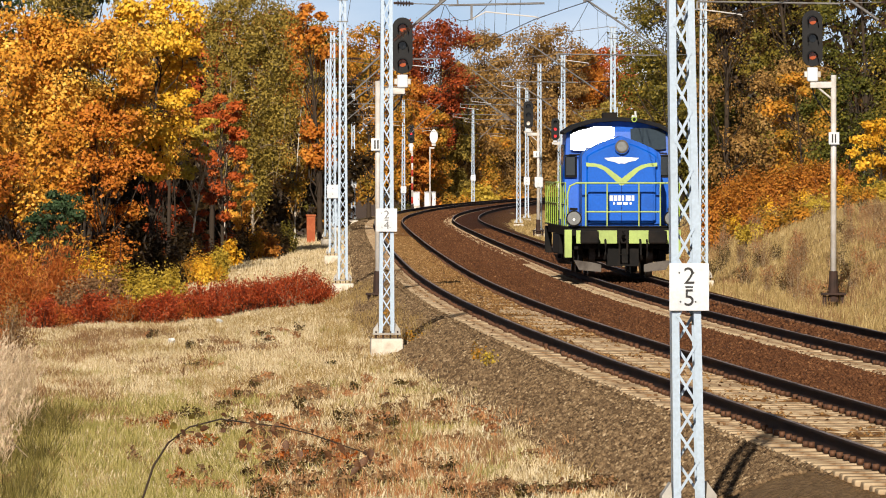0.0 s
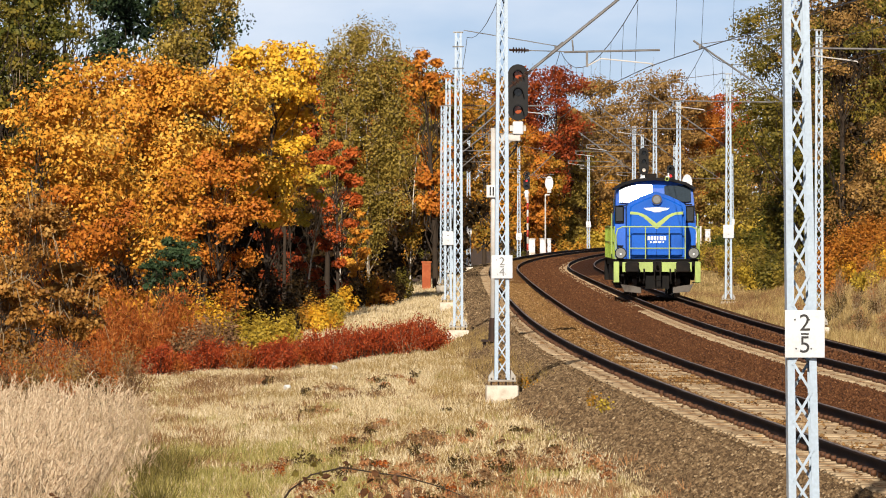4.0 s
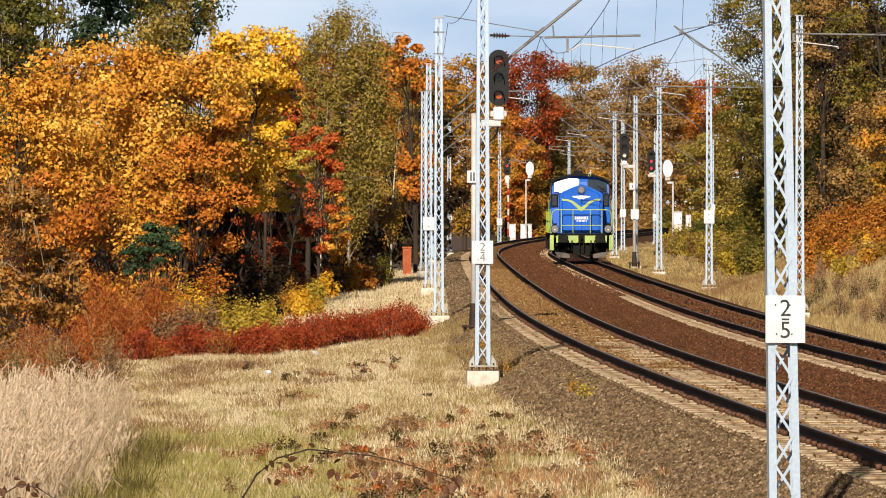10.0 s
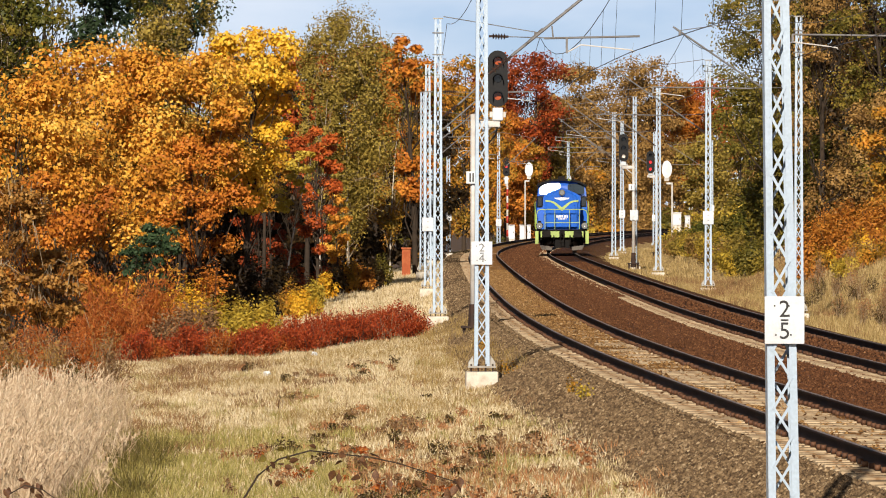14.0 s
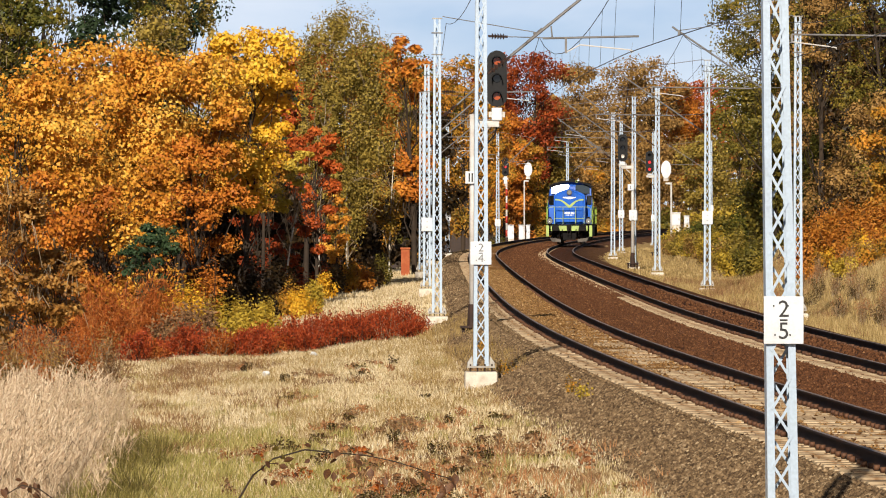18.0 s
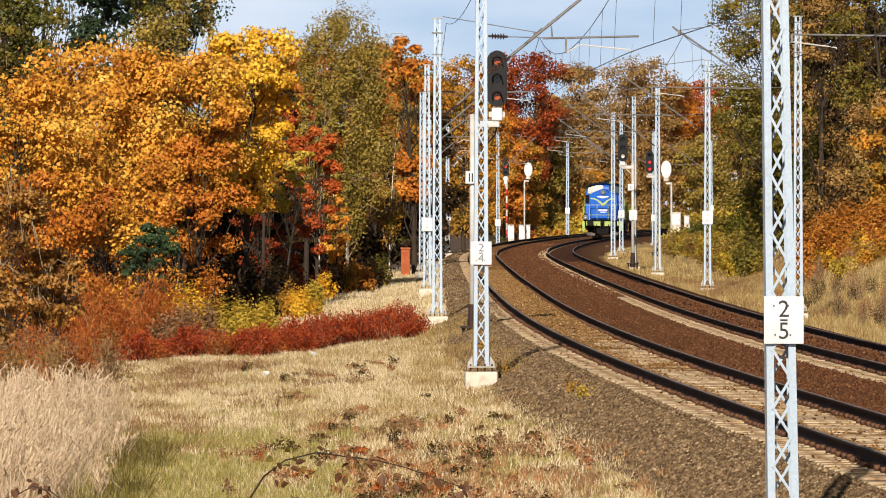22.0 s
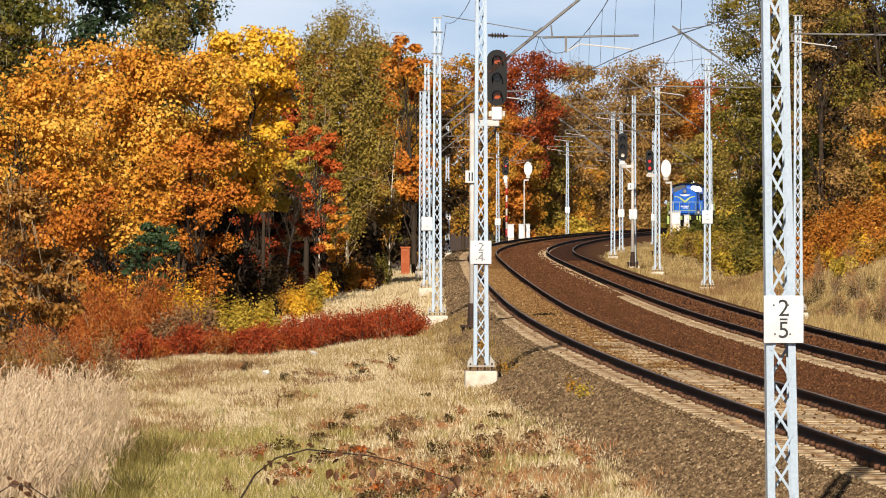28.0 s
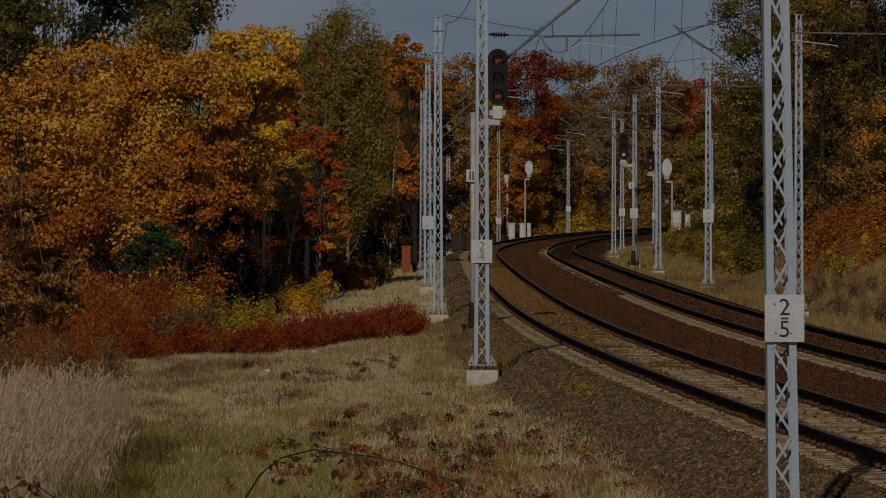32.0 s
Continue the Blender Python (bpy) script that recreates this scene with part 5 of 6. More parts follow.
def tree(x, y, top, low, rx, leaf, n, size, label, seed, name="tree", ry=None, clumps=46, bark=None, base=None, shape=1.0, droop=0.0, loose=0.40, trunk=None, twigs=False, category="tree", lean=0.0, aspect=0.75):
    """A tree whose crown reaches from low to top (heights over the rail), rx wide; the leaves hang in uneven clumps at the ends of limbs."""
    rng = np.random.default_rng(seed)
    bark = bark or BARK
    zb = float(ground_z(x, y)) if base is None else base
    T = thing(name, label, category, pose(x, y, zb))
    ry = ry or rx
    H, c0, c1 = top - zb, low - zb, top - zb
    tr = trunk or max(0.06, H * 0.013)
    limbs = []
    sway = rng.normal(size=2) * 0.04 * H
    sway[0] += lean * H
    trunk_pts = [np.array((sway[0] * (k / 6) ** 2, sway[1] * (k / 6) ** 2, -0.3 + (H * 0.93 + 0.3) * k / 6)) for k in range(7)]
    limbs.append((trunk_pts, [tr * (1 - 0.88 * k / 6) for k in range(7)]))
    cc = []
    while len(cc) < clumps:
        h = rng.random() ** 0.8
        prof = (math.sin(math.pi * min(1, 0.12 + 0.88 * (1 - h)) ** 0.75) ** 0.6 if shape > 0 else (1.02 - h)) * rng.uniform(0.75, 1.12)
        a, q = rng.uniform(0, 6.283), math.sqrt(rng.uniform(0.12, 1))
        cc.append((math.cos(a) * q * rx * prof + sway[0] * h * h, math.sin(a) * q * ry * prof + sway[1] * h * h, c0 + (c1 - c0) * h * 0.97))
    cc.append((sway[0], sway[1], c1 * 0.99))
    cc = np.array(cc)
    for k, c in enumerate(cc[:34]):
        f = np.clip(c[2] / H - rng.uniform(0.12, 0.3), 0.12, 0.9)
        j = f * 6
        i = int(j)
        a = trunk_pts[i] + (trunk_pts[min(i + 1, 6)] - trunk_pts[i]) * (j - i)
        limbs.append(limb(a, c, tr * (1 - 0.85 * f) * 0.42, 0.01, rng, 0.25))
    put("trunk", tubes_mesh("trunk", limbs[:1], bark, 9), T, "slender bare trunk")
    tagged(put("branchwork", tubes_mesh("branchwork", limbs[1:], TWIG if bark is BIRCH_BARK else BARK, 5), T), kind="stuff")
    w = rng.uniform(0.5, 1.5, len(cc))
    pick = rng.choice(len(cc), n, p=w / w.sum())
    rad = rng.uniform(0.5, 1.15, len(cc)) * rx * loose
    g = rng.normal(size=(n, 3))
    g *= (rng.random((n, 1)) ** 0.5) * 0.62 / np.maximum(0.6, np.linalg.norm(g, axis=1)[:, None] * 0.6)
    g[:, 2] *= 0.62
    if droop:
        g[:, :2] *= 0.8
        g[:, 2] = g[:, 2] * (1 + 1.4 * droop) - 0.3 * droop * rng.random(n)
    pos = cc[pick] + g * rad[pick][:, None]
    pos[:, 2] = np.maximum(pos[:, 2], 0.15)
    tagged(put("crown", leaves_mesh("crown", pos, rng.uniform(0.6, 1.25, n) * size, LEAF[leaf], droop * 0.8, aspect=aspect, seed=seed, out=g), T), kind="stuff")
    if twigs:
        tw = []
        for c in cc[::2]:
            for _ in range(3):
                e = c + rng.normal(size=3) * rx * 0.3
                tw.append(([c, (c + e) / 2 + (0, 0, 0.2), e - (0, 0, 0.5 * rng.random())], [0.018, 0.012, 0.006]))
        tagged(put("twigwork", tubes_mesh("twigs", tw, TWIG, 4), T, "pale drooping twigs"), kind="stuff")
    return T


def shrub(x, y, w, h, leaf, n, size, label, seed, name="shrub", d=None, base=None, upright=0.0, category="shrub", stems=14, aspect=0.75, stalk=None, girth=0.025):
    """A bush: stems that fan out from the foot, leaves thickest toward the outside."""
    rng = np.random.default_rng(seed)
    zb = float(ground_z(x, y)) if base is None else base
    S = thing(name, label, category, pose(x, y, zb))
    d = d or w
    limbs, tips = [], []
    for k in range(stems):
        a, q = rng.uniform(0, 6.283), rng.uniform(0.2, 1.0)
        tip = np.array((math.cos(a) * q * w, math.sin(a) * q * d, h * rng.uniform(0.55, 1.0) * (1.05 - 0.45 * q * q)))
        limbs.append(limb((tip[0] * 0.35, tip[1] * 0.35, -0.1), tip, girth, girth * 0.25, rng, 0.2))
        tips.append(tip)
    tagged(put("stemwork", tubes_mesh("stemwork", limbs, stalk or BARK, 5), S), kind="stuff")
    tips = np.array(tips)
    pick = rng.integers(0, stems, n)
    t = rng.random(n) ** 0.6
    pos = tips[pick] * np.stack([0.35 + 0.65 * t, 0.35 + 0.65 * t, t], 1) + rng.normal(size=(n, 3)) * np.array((w, d, h * 0.6)) * 0.16
    pos[:, 2] = np.clip(pos[:, 2], 0.03, None)
    out = pos - np.array((0, 0, h * 0.35)) + rng.normal(size=(n, 3)) * 0.25 * w
    tagged(put("foliage", leaves_mesh("foliage", pos, rng.uniform(0.6, 1.3, n) * size, LEAF[leaf], seed=seed, upright=upright, aspect=aspect, out=None if upright > 0.5 else out), S), kind="stuff")
    return S


MAPLE, BIRCH = "maple tree with yellow and orange autumn leaves", "birch with olive-yellow drooping leaves and pale twigs"
# the wood along the hollow
tree(-11.8, 235, 8.2, 1.8, 3.0, "maple", 30000, 0.135, MAPLE, 11, "maple_tree", clumps=90, aspect=0.95)
tree(-14.0, 222, 6.8, 0.0, 2.8, "maple", 22000, 0.14, MAPLE, 12, "maple_tree", clumps=76, aspect=0.95)
tree(-9.3, 240, 8.0, 1.0, 1.9, "maple", 20000, 0.135, MAPLE, 13, "maple_tree", clumps=70, aspect=0.95)
tree(-7.1, 245, 8.9, 2.4, 1.75, "gold", 21000, 0.135, "maple tree with bright golden leaves", 14, "maple_tree", clumps=76, aspect=0.95)
tree(-8.3, 234, 5.0, -0.4, 1.7, "orange", 9000, 0.135, "young maple with orange leaves at the hollow's edge", 15, "maple_tree", clumps=44)
tree(-11.0, 226, 4.4, -0.9, 2.4, "maple", 12000, 0.145, "low maple with deep orange leaves", 16, "maple_tree", clumps=50)
tree(-12.4, 214, 3.6, -1.0, 2.2, "orange", 9000, 0.14, "low maple with orange-brown leaves", 29, "maple_tree", clumps=44)
tree(-6.05, 300, 9.9, 4.0, 1.4, "red", 6000, 0.17, "orange-leaved tree behind the maples", 17, "maple_tree", clumps=40)
tree(-4.05, 290, 10.7, 1.6, 2.0, "birch", 42000, 0.112, BIRCH, 18, "birch_tree", bark=BIRCH_BARK, droop=0.8, clumps=96, loose=0.5, twigs=True, trunk=0.065)
tree(-2.7, 345, 9.6, 0.6, 1.6, "mixed", 11000, 0.13, "slender tree with yellow-green leaves", 30, "birch_tree", bark=BIRCH_BARK, droop=0.5, clumps=50, trunk=0.045)
tree(-4.95, 268, 5.7, 0.6, 1.05, "red", 8500, 0.12, "small maple with red leaves", 19, "maple_tree", clumps=34)
tree(-5.95, 255, 4.7, 2.3, 0.72, "yellowbush", 2400, 0.12, "young birch with a bare white lower trunk", 20, "birch_tree", bark=BIRCH_BARK, clumps=20, trunk=0.055, lean=0.17)
tree(-7.2, 272, 6.6, 4.4, 0.8, "red", 3200, 0.13, "small maple with dark red leaves in the hollow", 33, "maple_tree", clumps=26)
tree(-7.6, 280, 2.4, -0.6, 0.9, "crimson", 2600, 0.13, "small dark red maple in the hollow", 34, "maple_tree", clumps=26)
tree(-4.3, 278, 3.2, -0.6, 0.8, "maple", 3000, 0.13, "young maple with golden-orange leaves", 35, "maple_tree", clumps=24, trunk=0.035)
tree(-4.3, 300, 5.6, 0.6, 1.3, "mixed", 6500, 0.15, "young tree with yellow-green leaves", 21, "broadleaf_tree", clumps=44, trunk=0.05)
tree(-1.35, 330, 10.8, 2.5, 1.5, "orange", 6500, 0.2, "tall orange maple behind the masts", 22, "maple_tree", clumps=44)
tree(-2.6, 415, 9.8, 0.2, 1.8, "olive", 7500, 0.2, "tree with turning olive leaves", 23, "broadleaf_tree", clumps=44)
tree(-0.7, 460, 11.0, 0.0, 2.0, "mixed", 6500, 0.22, "tree with turning olive and orange leaves", 31, "broadleaf_tree", clumps=40)
tree(-13.6, 290, 14.0, 4.0, 3.0, "pine", 14000, 0.22, "tall dark green pine behind the maples", 24, "pine_tree", clumps=60)
tree(-11.0, 282, 12.6, 3.0, 1.9, "birch", 11000, 0.15, BIRCH, 25, "birch_tree", droop=0.9, clumps=60, twigs=True, trunk=0.07)
tree(-12.4, 286, 12.4, 5.0, 1.6, "green", 7000, 0.17, "green-leaved tree beside the pine", 32, "broadleaf_tree", clumps=40)
tree(-14.9, 226, 12.0, 2.0, 1.5, "olive", 12000, 0.15, "tall tree with thin olive-brown leaves", 26, "broadleaf_tree", clumps=54, twigs=True)
tree(-9.0, 310, 9.4, 2.0, 1.8, "pine", 6000, 0.24, "dark pine among the maples", 27, "pine_tree", clumps=40)
tree(-16.9, 268, 12.8, 2.5, 2.1, "olive", 14000, 0.16, "brown-leaved tree at the wood's edge", 28, "broadleaf_tree", clumps=46)
tree(-6.6, 262, 6.6, 2.4, 1.0, "mixed", 6000, 0.13, "young maple with olive-yellow leaves above the hollow", 36, "maple_tree", clumps=34, trunk=0.04)
tree(-5.25, 288, 7.8, 2.0, 0.9, "birch", 7000, 0.12, "young birch with olive leaves", 37, "birch_tree", bark=BIRCH_BARK, clumps=36, droop=0.5, trunk=0.035)
tree(-5.9, 258, 2.2, -0.8, 0.75, "crimson", 3000, 0.12, "small dark red maple at the hollow's edge", 38, "maple_tree", clumps=22, trunk=0.03)
# taller wood behind
for k, (x, y, top, low, rx, leaf) in enumerate(((-18.5, 300, 15.0, 1.0, 2.8, "olive"), (-17.2, 255, 12.0, 1.0, 2.2, "green"), (-9.4, 325, 9.6, 2.0, 2.2, "mixed"), (-7.4, 335, 10.0, 2.0, 2.2, "olive"), (-5.0, 345, 10.4, 1.5, 2.2, "orange"), (-3.4, 372, 11.6, 1.5, 2.2, "olive"), (-2.2, 450, 12.6, 1.0, 2.3, "olive"), (1.4, 455, 12.4, 1.0, 2.4, "mixed"))):
    tree(x, y, top, low, rx, leaf, 7500, 0.2, "tall turning tree behind the first row of the wood", 330 + k, "broadleaf_tree", clumps=50, loose=0.55)
# trees deeper in the hollow; their shade is put into the leaf colour
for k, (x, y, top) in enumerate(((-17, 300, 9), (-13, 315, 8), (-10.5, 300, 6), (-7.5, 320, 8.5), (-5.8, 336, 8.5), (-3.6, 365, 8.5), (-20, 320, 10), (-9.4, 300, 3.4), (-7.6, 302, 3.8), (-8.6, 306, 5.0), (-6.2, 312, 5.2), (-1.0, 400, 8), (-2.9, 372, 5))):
    tree(x, y, top, -4.0, 2.6, "shadewood", 5000, 0.30, "tree deep in the wood, shade put into its leaf colour", 40 + k, "broadleaf_tree", clumps=40)
# beyond the curve
for k, (x, y, top, low, rx, leaf, label) in enumerate((
        (-0.6, 560, 13.0, 0.5, 3.0, "olive", "autumn tree with olive leaves beyond the curve"),
        (-1.5, 470, 11.5, -1.0, 2.6, "mixed", "orange and olive maple before the curve"),
        (3.6, 600, 12.5, 0.0, 3.0, "mixed", "turning tree beyond the curve"),
        (8.4, 640, 16.8, 5.0, 3.4, "crimson", "dark red oak beyond the curve"),
        (5.4, 655, 15.5, 4.0, 2.6, "crimson", "red-leaved oak beyond the curve"),
        (5.8, 620, 11.0, 3.0, 2.2, "orange", "orange maple beyond the curve"),
        (11.2, 655, 12.5, 1.0, 3.2, "brown", "brown tree beyond the curve"),
        (14.6, 700, 16.8, 2.0, 3.6, "brown", "brown half-bare tree beyond the curve"),
        (18.2, 720, 18.0, 2.0, 4.0, "brown", "brown half-bare tree beyond the curve"),
        (22.0, 725, 18.0, 2.0, 3.6, "brown", "olive tree beyond the curve"),
        (25.2, 730, 15.6, 5.0, 3.0, "orange", "orange maple beyond the curve"),
        (28.4, 735, 16.0, 5.0, 3.4, "red", "orange-red maple beyond the curve"),
        (22.0, 690, 9.5, 0.0, 3.4, "brown", "low turning tree beside the curve"),
        (17.4, 700, 9.5, 0.0, 3.4, "brown", "low brown tree beside the curve"),
        (12.8, 690, 9.0, 0.0, 3.4, "mixed", "low orange tree beside the curve"),
        (9.0, 680, 8.0, 0.0, 3.2, "olive", "low turning tree beside the curve"),
        (4.5, 640, 8.0, 0.0, 3.0, "mixed", "low orange tree beside the curve"),
        (26.5, 690, 9.5, 0.0, 3.2, "birch", "low olive tree beside the curve"),
        (7.6, 632, 8.5, 0.0, 2.3, "mixed", "low turning tree beside the curve"),
        (9.9, 648, 9.0, 0.0, 2.4, "birch", "low olive tree beside the curve"),
        (6.2, 622, 6.6, 0.0, 1.7, "orange", "low orange tree beside the curve"),
        (31.5, 720, 13.0, 0.0, 3.6, "olive", "golden-olive tree beyond the curve"))):
    tree(x, y, top, low, rx, leaf, 11500, 0.265, label, 60 + k, "broadleaf_tree", clumps=64, loose=0.52, twigs="half-bare" in label)
for k, (x, y, w, h, leaf) in enumerate(((12.5, 640, 2.0, 2.6, "yellowbush"), (10, 630, 2.2, 2.4, "mixed"), (15.5, 660, 2.4, 2.8, "mixed"), (19, 675, 2.4, 3, "brown"), (23, 680, 2.4, 3, "olive"), (7.6, 615, 1.8, 2.2, "orange"), (5.0, 600, 2.0, 2.5, "olive"), (28, 690, 3, 3.4, "yellowbush"))):
    shrub(x, y, w, h, leaf, 1900, 0.3, "autumn bush at the foot of the wood beyond the curve", 90 + k, "bush")


def far_wood(name, x0, x1, y0, y1, z0, z1, n, size, leaf, label, seed):
    """Dense woods far behind, which nobody could count."""
    rng = np.random.default_rng(seed)
    x = rng.uniform(x0, x1, n)
    z = z0 + (z1 - z0) * rng.random(n) * (0.82 + 0.18 * np.sin(x * 0.9) * np.sin(x * 0.37 + 1))
    pos = np.stack([x, rng.uniform(y0, y1, n), z], 1)
    tagged(put(name, leaves_mesh(name, pos, rng.uniform(0.6, 1.3, n) * size, LEAF[leaf], seed=seed)), label, "woods", kind="stuff")


far_wood("far_woods", 0, 62, 760, 800, -1, 16.5, 15000, 0.95, "brown", "dense brown autumn woods far beyond the curve", 501)
# the next two backdrops have shade coloured into their leaves
far_wood("hollow_woods", -32, -4, 395, 420, -6, 8.5, 9000, 0.6, "shadewood", "dense woods behind the hollow, leaves coloured as in shade", 502)
far_wood("bank_woods", 20, 62, 400, 430, 0, 15, 9000, 0.7, "shadewood", "dense woods behind the bank, leaves coloured as in shade", 503)
# right of the tracks
for k, (x, y, top, low, rx, leaf, n) in enumerate((
        (15.8, 330, 13.5, 5.2, 3.1, "olive", 18000), (17.8, 318, 14.0, 1.8, 2.8, "brown", 12000), (20.5, 312, 14.5, 1.8, 2.8, "olive", 12000),
        (23.5, 306, 14.0, 1.6, 2.8, "green", 10000), (26.0, 300, 13.0, 1.6, 2.8, "olive", 9000), (18.6, 352, 9.0, 1.0, 2.2, "olive", 8000), (19.5, 300, 7.5, 1.4, 2.2, "brown", 9000),
        (22.0, 296, 7.0, 1.4, 2.2, "green", 8000), (24.4, 290, 7.0, 1.4, 2.2, "olive", 7000), (29, 310, 14, 1.6, 3.2, "green", 7000), (17.6, 340, 6.5, 0.8, 1.6, "green", 6500), (16.3, 331, 6.6, 0.8, 1.0, "olive", 6000))):
    tree(x, y, top, low, rx, leaf, n, 0.142, "tall green and brown broadleaf tree beside the line", 120 + k, "broadleaf_tree", clumps=60)
# trees behind the right-hand row; leaf colour holds the wood's shade
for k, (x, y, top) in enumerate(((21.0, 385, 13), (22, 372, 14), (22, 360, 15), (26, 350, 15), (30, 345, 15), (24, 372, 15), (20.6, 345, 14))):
    tree(x, y, top, 0.5, 3.4, "shadewood", 5000, 0.34, "tree in the wood beside the line, leaves shade-coloured", 140 + k, "broadleaf_tree", clumps=40)
tree(18.9, 240, 4.5, 1.6, 1.0, "gold", 4500, 0.12, "young tree with bright golden leaves", 150, "maple_tree", clumps=34)
tree(17.6, 262, 6.4, 1.8, 1.5, "mixed", 5000, 0.14, "young tree with olive-yellow leaves", 151, "broadleaf_tree", clumps=34)
for k in range(11):
    t = k / 10
    shrub(13.2 + 4.7 * t, 245 + random.uniform(-1.5, 2.0), 0.75, 2.05 - 0.75 * t + 0.25 * random.random(), "hedge", 6500, 0.085, "rounded orange-brown hedge bush on the bank", 160 + k, "hedge_bush", stems=26)
for k in range(12):
    shrub(13.0 + 0.42 * k, 241 + 2 * random.random(), 0.45, 0.75 + 0.3 * random.random(), ("hedge", "mixed", "gold")[k % 3], 900, 0.1, "low yellow-leaved bush before the hedge", 3160 + k, "bush")
for k in range(7):
    shrub(13.6 + 0.8 * k, 228 + k, 0.6, 0.8, "yellowbush" if k % 3 == 0 else "mixed", 1700, 0.09, "low yellow-green bush along the bank", 170 + k, "bush")
for k in range(13):
    t = k / 12
    shrub(12.9 + 1.2 * t + random.uniform(-0.2, 0.3), 285 + 122 * t, 1.0 + 0.3 * t, (1.5 + 0.6 * random.random()) * (1 - 0.35 * t), ("olive", "yellowbush", "birch", "brown")[k % 4], 4600, 0.105, "bushy green and yellow scrub beside the far track", 180 + k, "bush")
for k, (x, y, w, h, leaf) in enumerate(((15.4, 440, 1.5, 1.3, "yellowbush"), (17.2, 430, 1.8, 1.2, "green"), (18.8, 425, 1.8, 1.3, "olive"), (15.0, 395, 1.3, 1.6, "green"), (16.2, 380, 1.3, 1.5, "green"), (14.8, 350, 1.2, 1.9, "olive"), (20.8, 420, 1.6, 1.9, "green"), (22.4, 430, 2.0, 3.6, "olive"))):
    shrub(x, y, w, h, leaf, 3200, 0.17, "bushy green scrub on the bank", 195 + k, "bush")

for k, (x, y, w, h, leaf) in enumerate(((15.9, 338, 0.9, 4.6, "olive"), (16.6, 334, 1.1, 5.4, "green"), (17.4, 330, 1.2, 5.0, "olive"), (18.4, 326, 1.3, 5.6, "green"), (19.6, 322, 1.4, 5.2, "brown"), (16.2, 350, 1.0, 3.4, "green"))):
    shrub(x, y, w, h, leaf, 5200, 0.17, "tall olive-green scrub at the foot of the trees", 1950 + k, "bush", stems=26)
for k in range(80):
    y = 165 + 75 * random.random()
    x = float(axis(y)) + 9.0 + 5.5 * random.random() ** 1.3
    shrub(x, y, 0.3, 0.5 + 0.5 * random.random(), ("weed", "weed", "redweed", "bramble")[k % 4], 360, 0.06, "withered brown weed clump on the grassy bank", 2300 + k, "weed_clump", girth=0.008, upright=0.8, aspect=0.35, stems=12, category="weed", stalk=TWIG)

# the thicket at the meadow's edge
for k in range(56):
    t = k / 55
    x = -7.6 + 6.9 * t + random.uniform(-0.12, 0.12)
    y = 164 + 14 * t + random.uniform(-4, 4)
    tall = 0.42 + 0.42 * random.random() + (0.16 if 0.5 < t < 0.95 else 0)
    shrub(x, y, 0.34 + 0.16 * random.random(), tall, "rustfern" if k % 11 == 5 else "sumac", 1500, 0.07, "low shrub with dense dark red leaves", 2100 + k, "red_shrub", upright=0.9, aspect=0.4, stems=22, girth=0.012, stalk=TWIG if k % 4 == 0 else None)
for k, (x, y, w, h, leaf) in enumerate(((-8.4, 172, 0.9, 2.7, "rustfern"), (-9.6, 168, 1.0, 2.6, "rustfern"), (-10.6, 165, 1.0, 2.7, "rustfern"), (-7.5, 178, 0.8, 2.8, "rustfern"), (-9.0, 176, 0.9, 3.2, "rustfern"))):
    shrub(x, y, w, h, leaf, 8000, 0.15, "tall rust-coloured fern and weed clump", 240 + k, "fern_clump", girth=0.009, upright=1.3, aspect=0.13, stems=34, stalk=LEAF["rustfern"])
for k, (x, y, w, h, leaf) in enumerate(((-7.0, 184, 0.8, 2.3, "gold"), (-6.2, 188, 0.7, 1.6, "yellowbush"), (-5.5, 190, 0.6, 1.3, "yellowbush"), (-5.1, 193, 0.5, 1.1, "yellowbush"), (-4.55, 218, 0.55, 1.0, "gold"), (-4.2, 222, 0.5, 1.25, "yellowbush"), (-4.9, 226, 0.6, 1.3, "mixed"), (-7.4, 181, 0.6, 2.1, "gold"), (-7.2, 192, 0.6, 3.0, "gold"), (-6.8, 198, 0.5, 3.1, "orange"), (-7.9, 195, 0.6, 3.5, "maple"), (-7.7, 186, 0.8, 2.4, "maple"))):
    shrub(x, y, w, h, leaf, 3400, 0.085, "yellow-green autumn bush at the hollow's edge", 250 + k, "bush")
# undergrowth; the darkest shrubs have the hollow's shade in their leaf colour
for k, (x, y, h, leaf) in enumerate(((-9.4, 230, 3.4, "shadewood"), (-8.7, 233, 2.8, "red"), (-7.6, 236, 3.4, "shadewood"), (-6.7, 240, 2.9, "shadewood"), (-8.3, 229, 2.3, "orange"), (-5.9, 246, 2.4, "shadewood"))):
    shrub(x, y, 0.75, h, leaf, 3000, 0.13, "red, orange and shade-coloured undergrowth in the hollow", 2850 + k, "undergrowth_shrub", stems=20)
# slope-top shrubs, some with shade painted into the leaves
for k, (x, y, h, leaf) in enumerate(((-4.9, 274, 1.6, "crimson"), (-4.3, 276, 1.3, "shadewood"), (-3.8, 277, 1.5, "mixed"), (-3.3, 279, 1.2, "hedge"), (-2.9, 284, 1.3, "shadewood"), (-4.6, 268, 1.1, "gold"), (-5.4, 262, 1.3, "crimson"), (-2.6, 292, 1.4, "olive"))):
    shrub(x, y, 0.5, h, leaf, 1600, 0.11, "autumn undergrowth at the top of the slope, partly shade-coloured", 2900 + k, "undergrowth_shrub", stems=16)
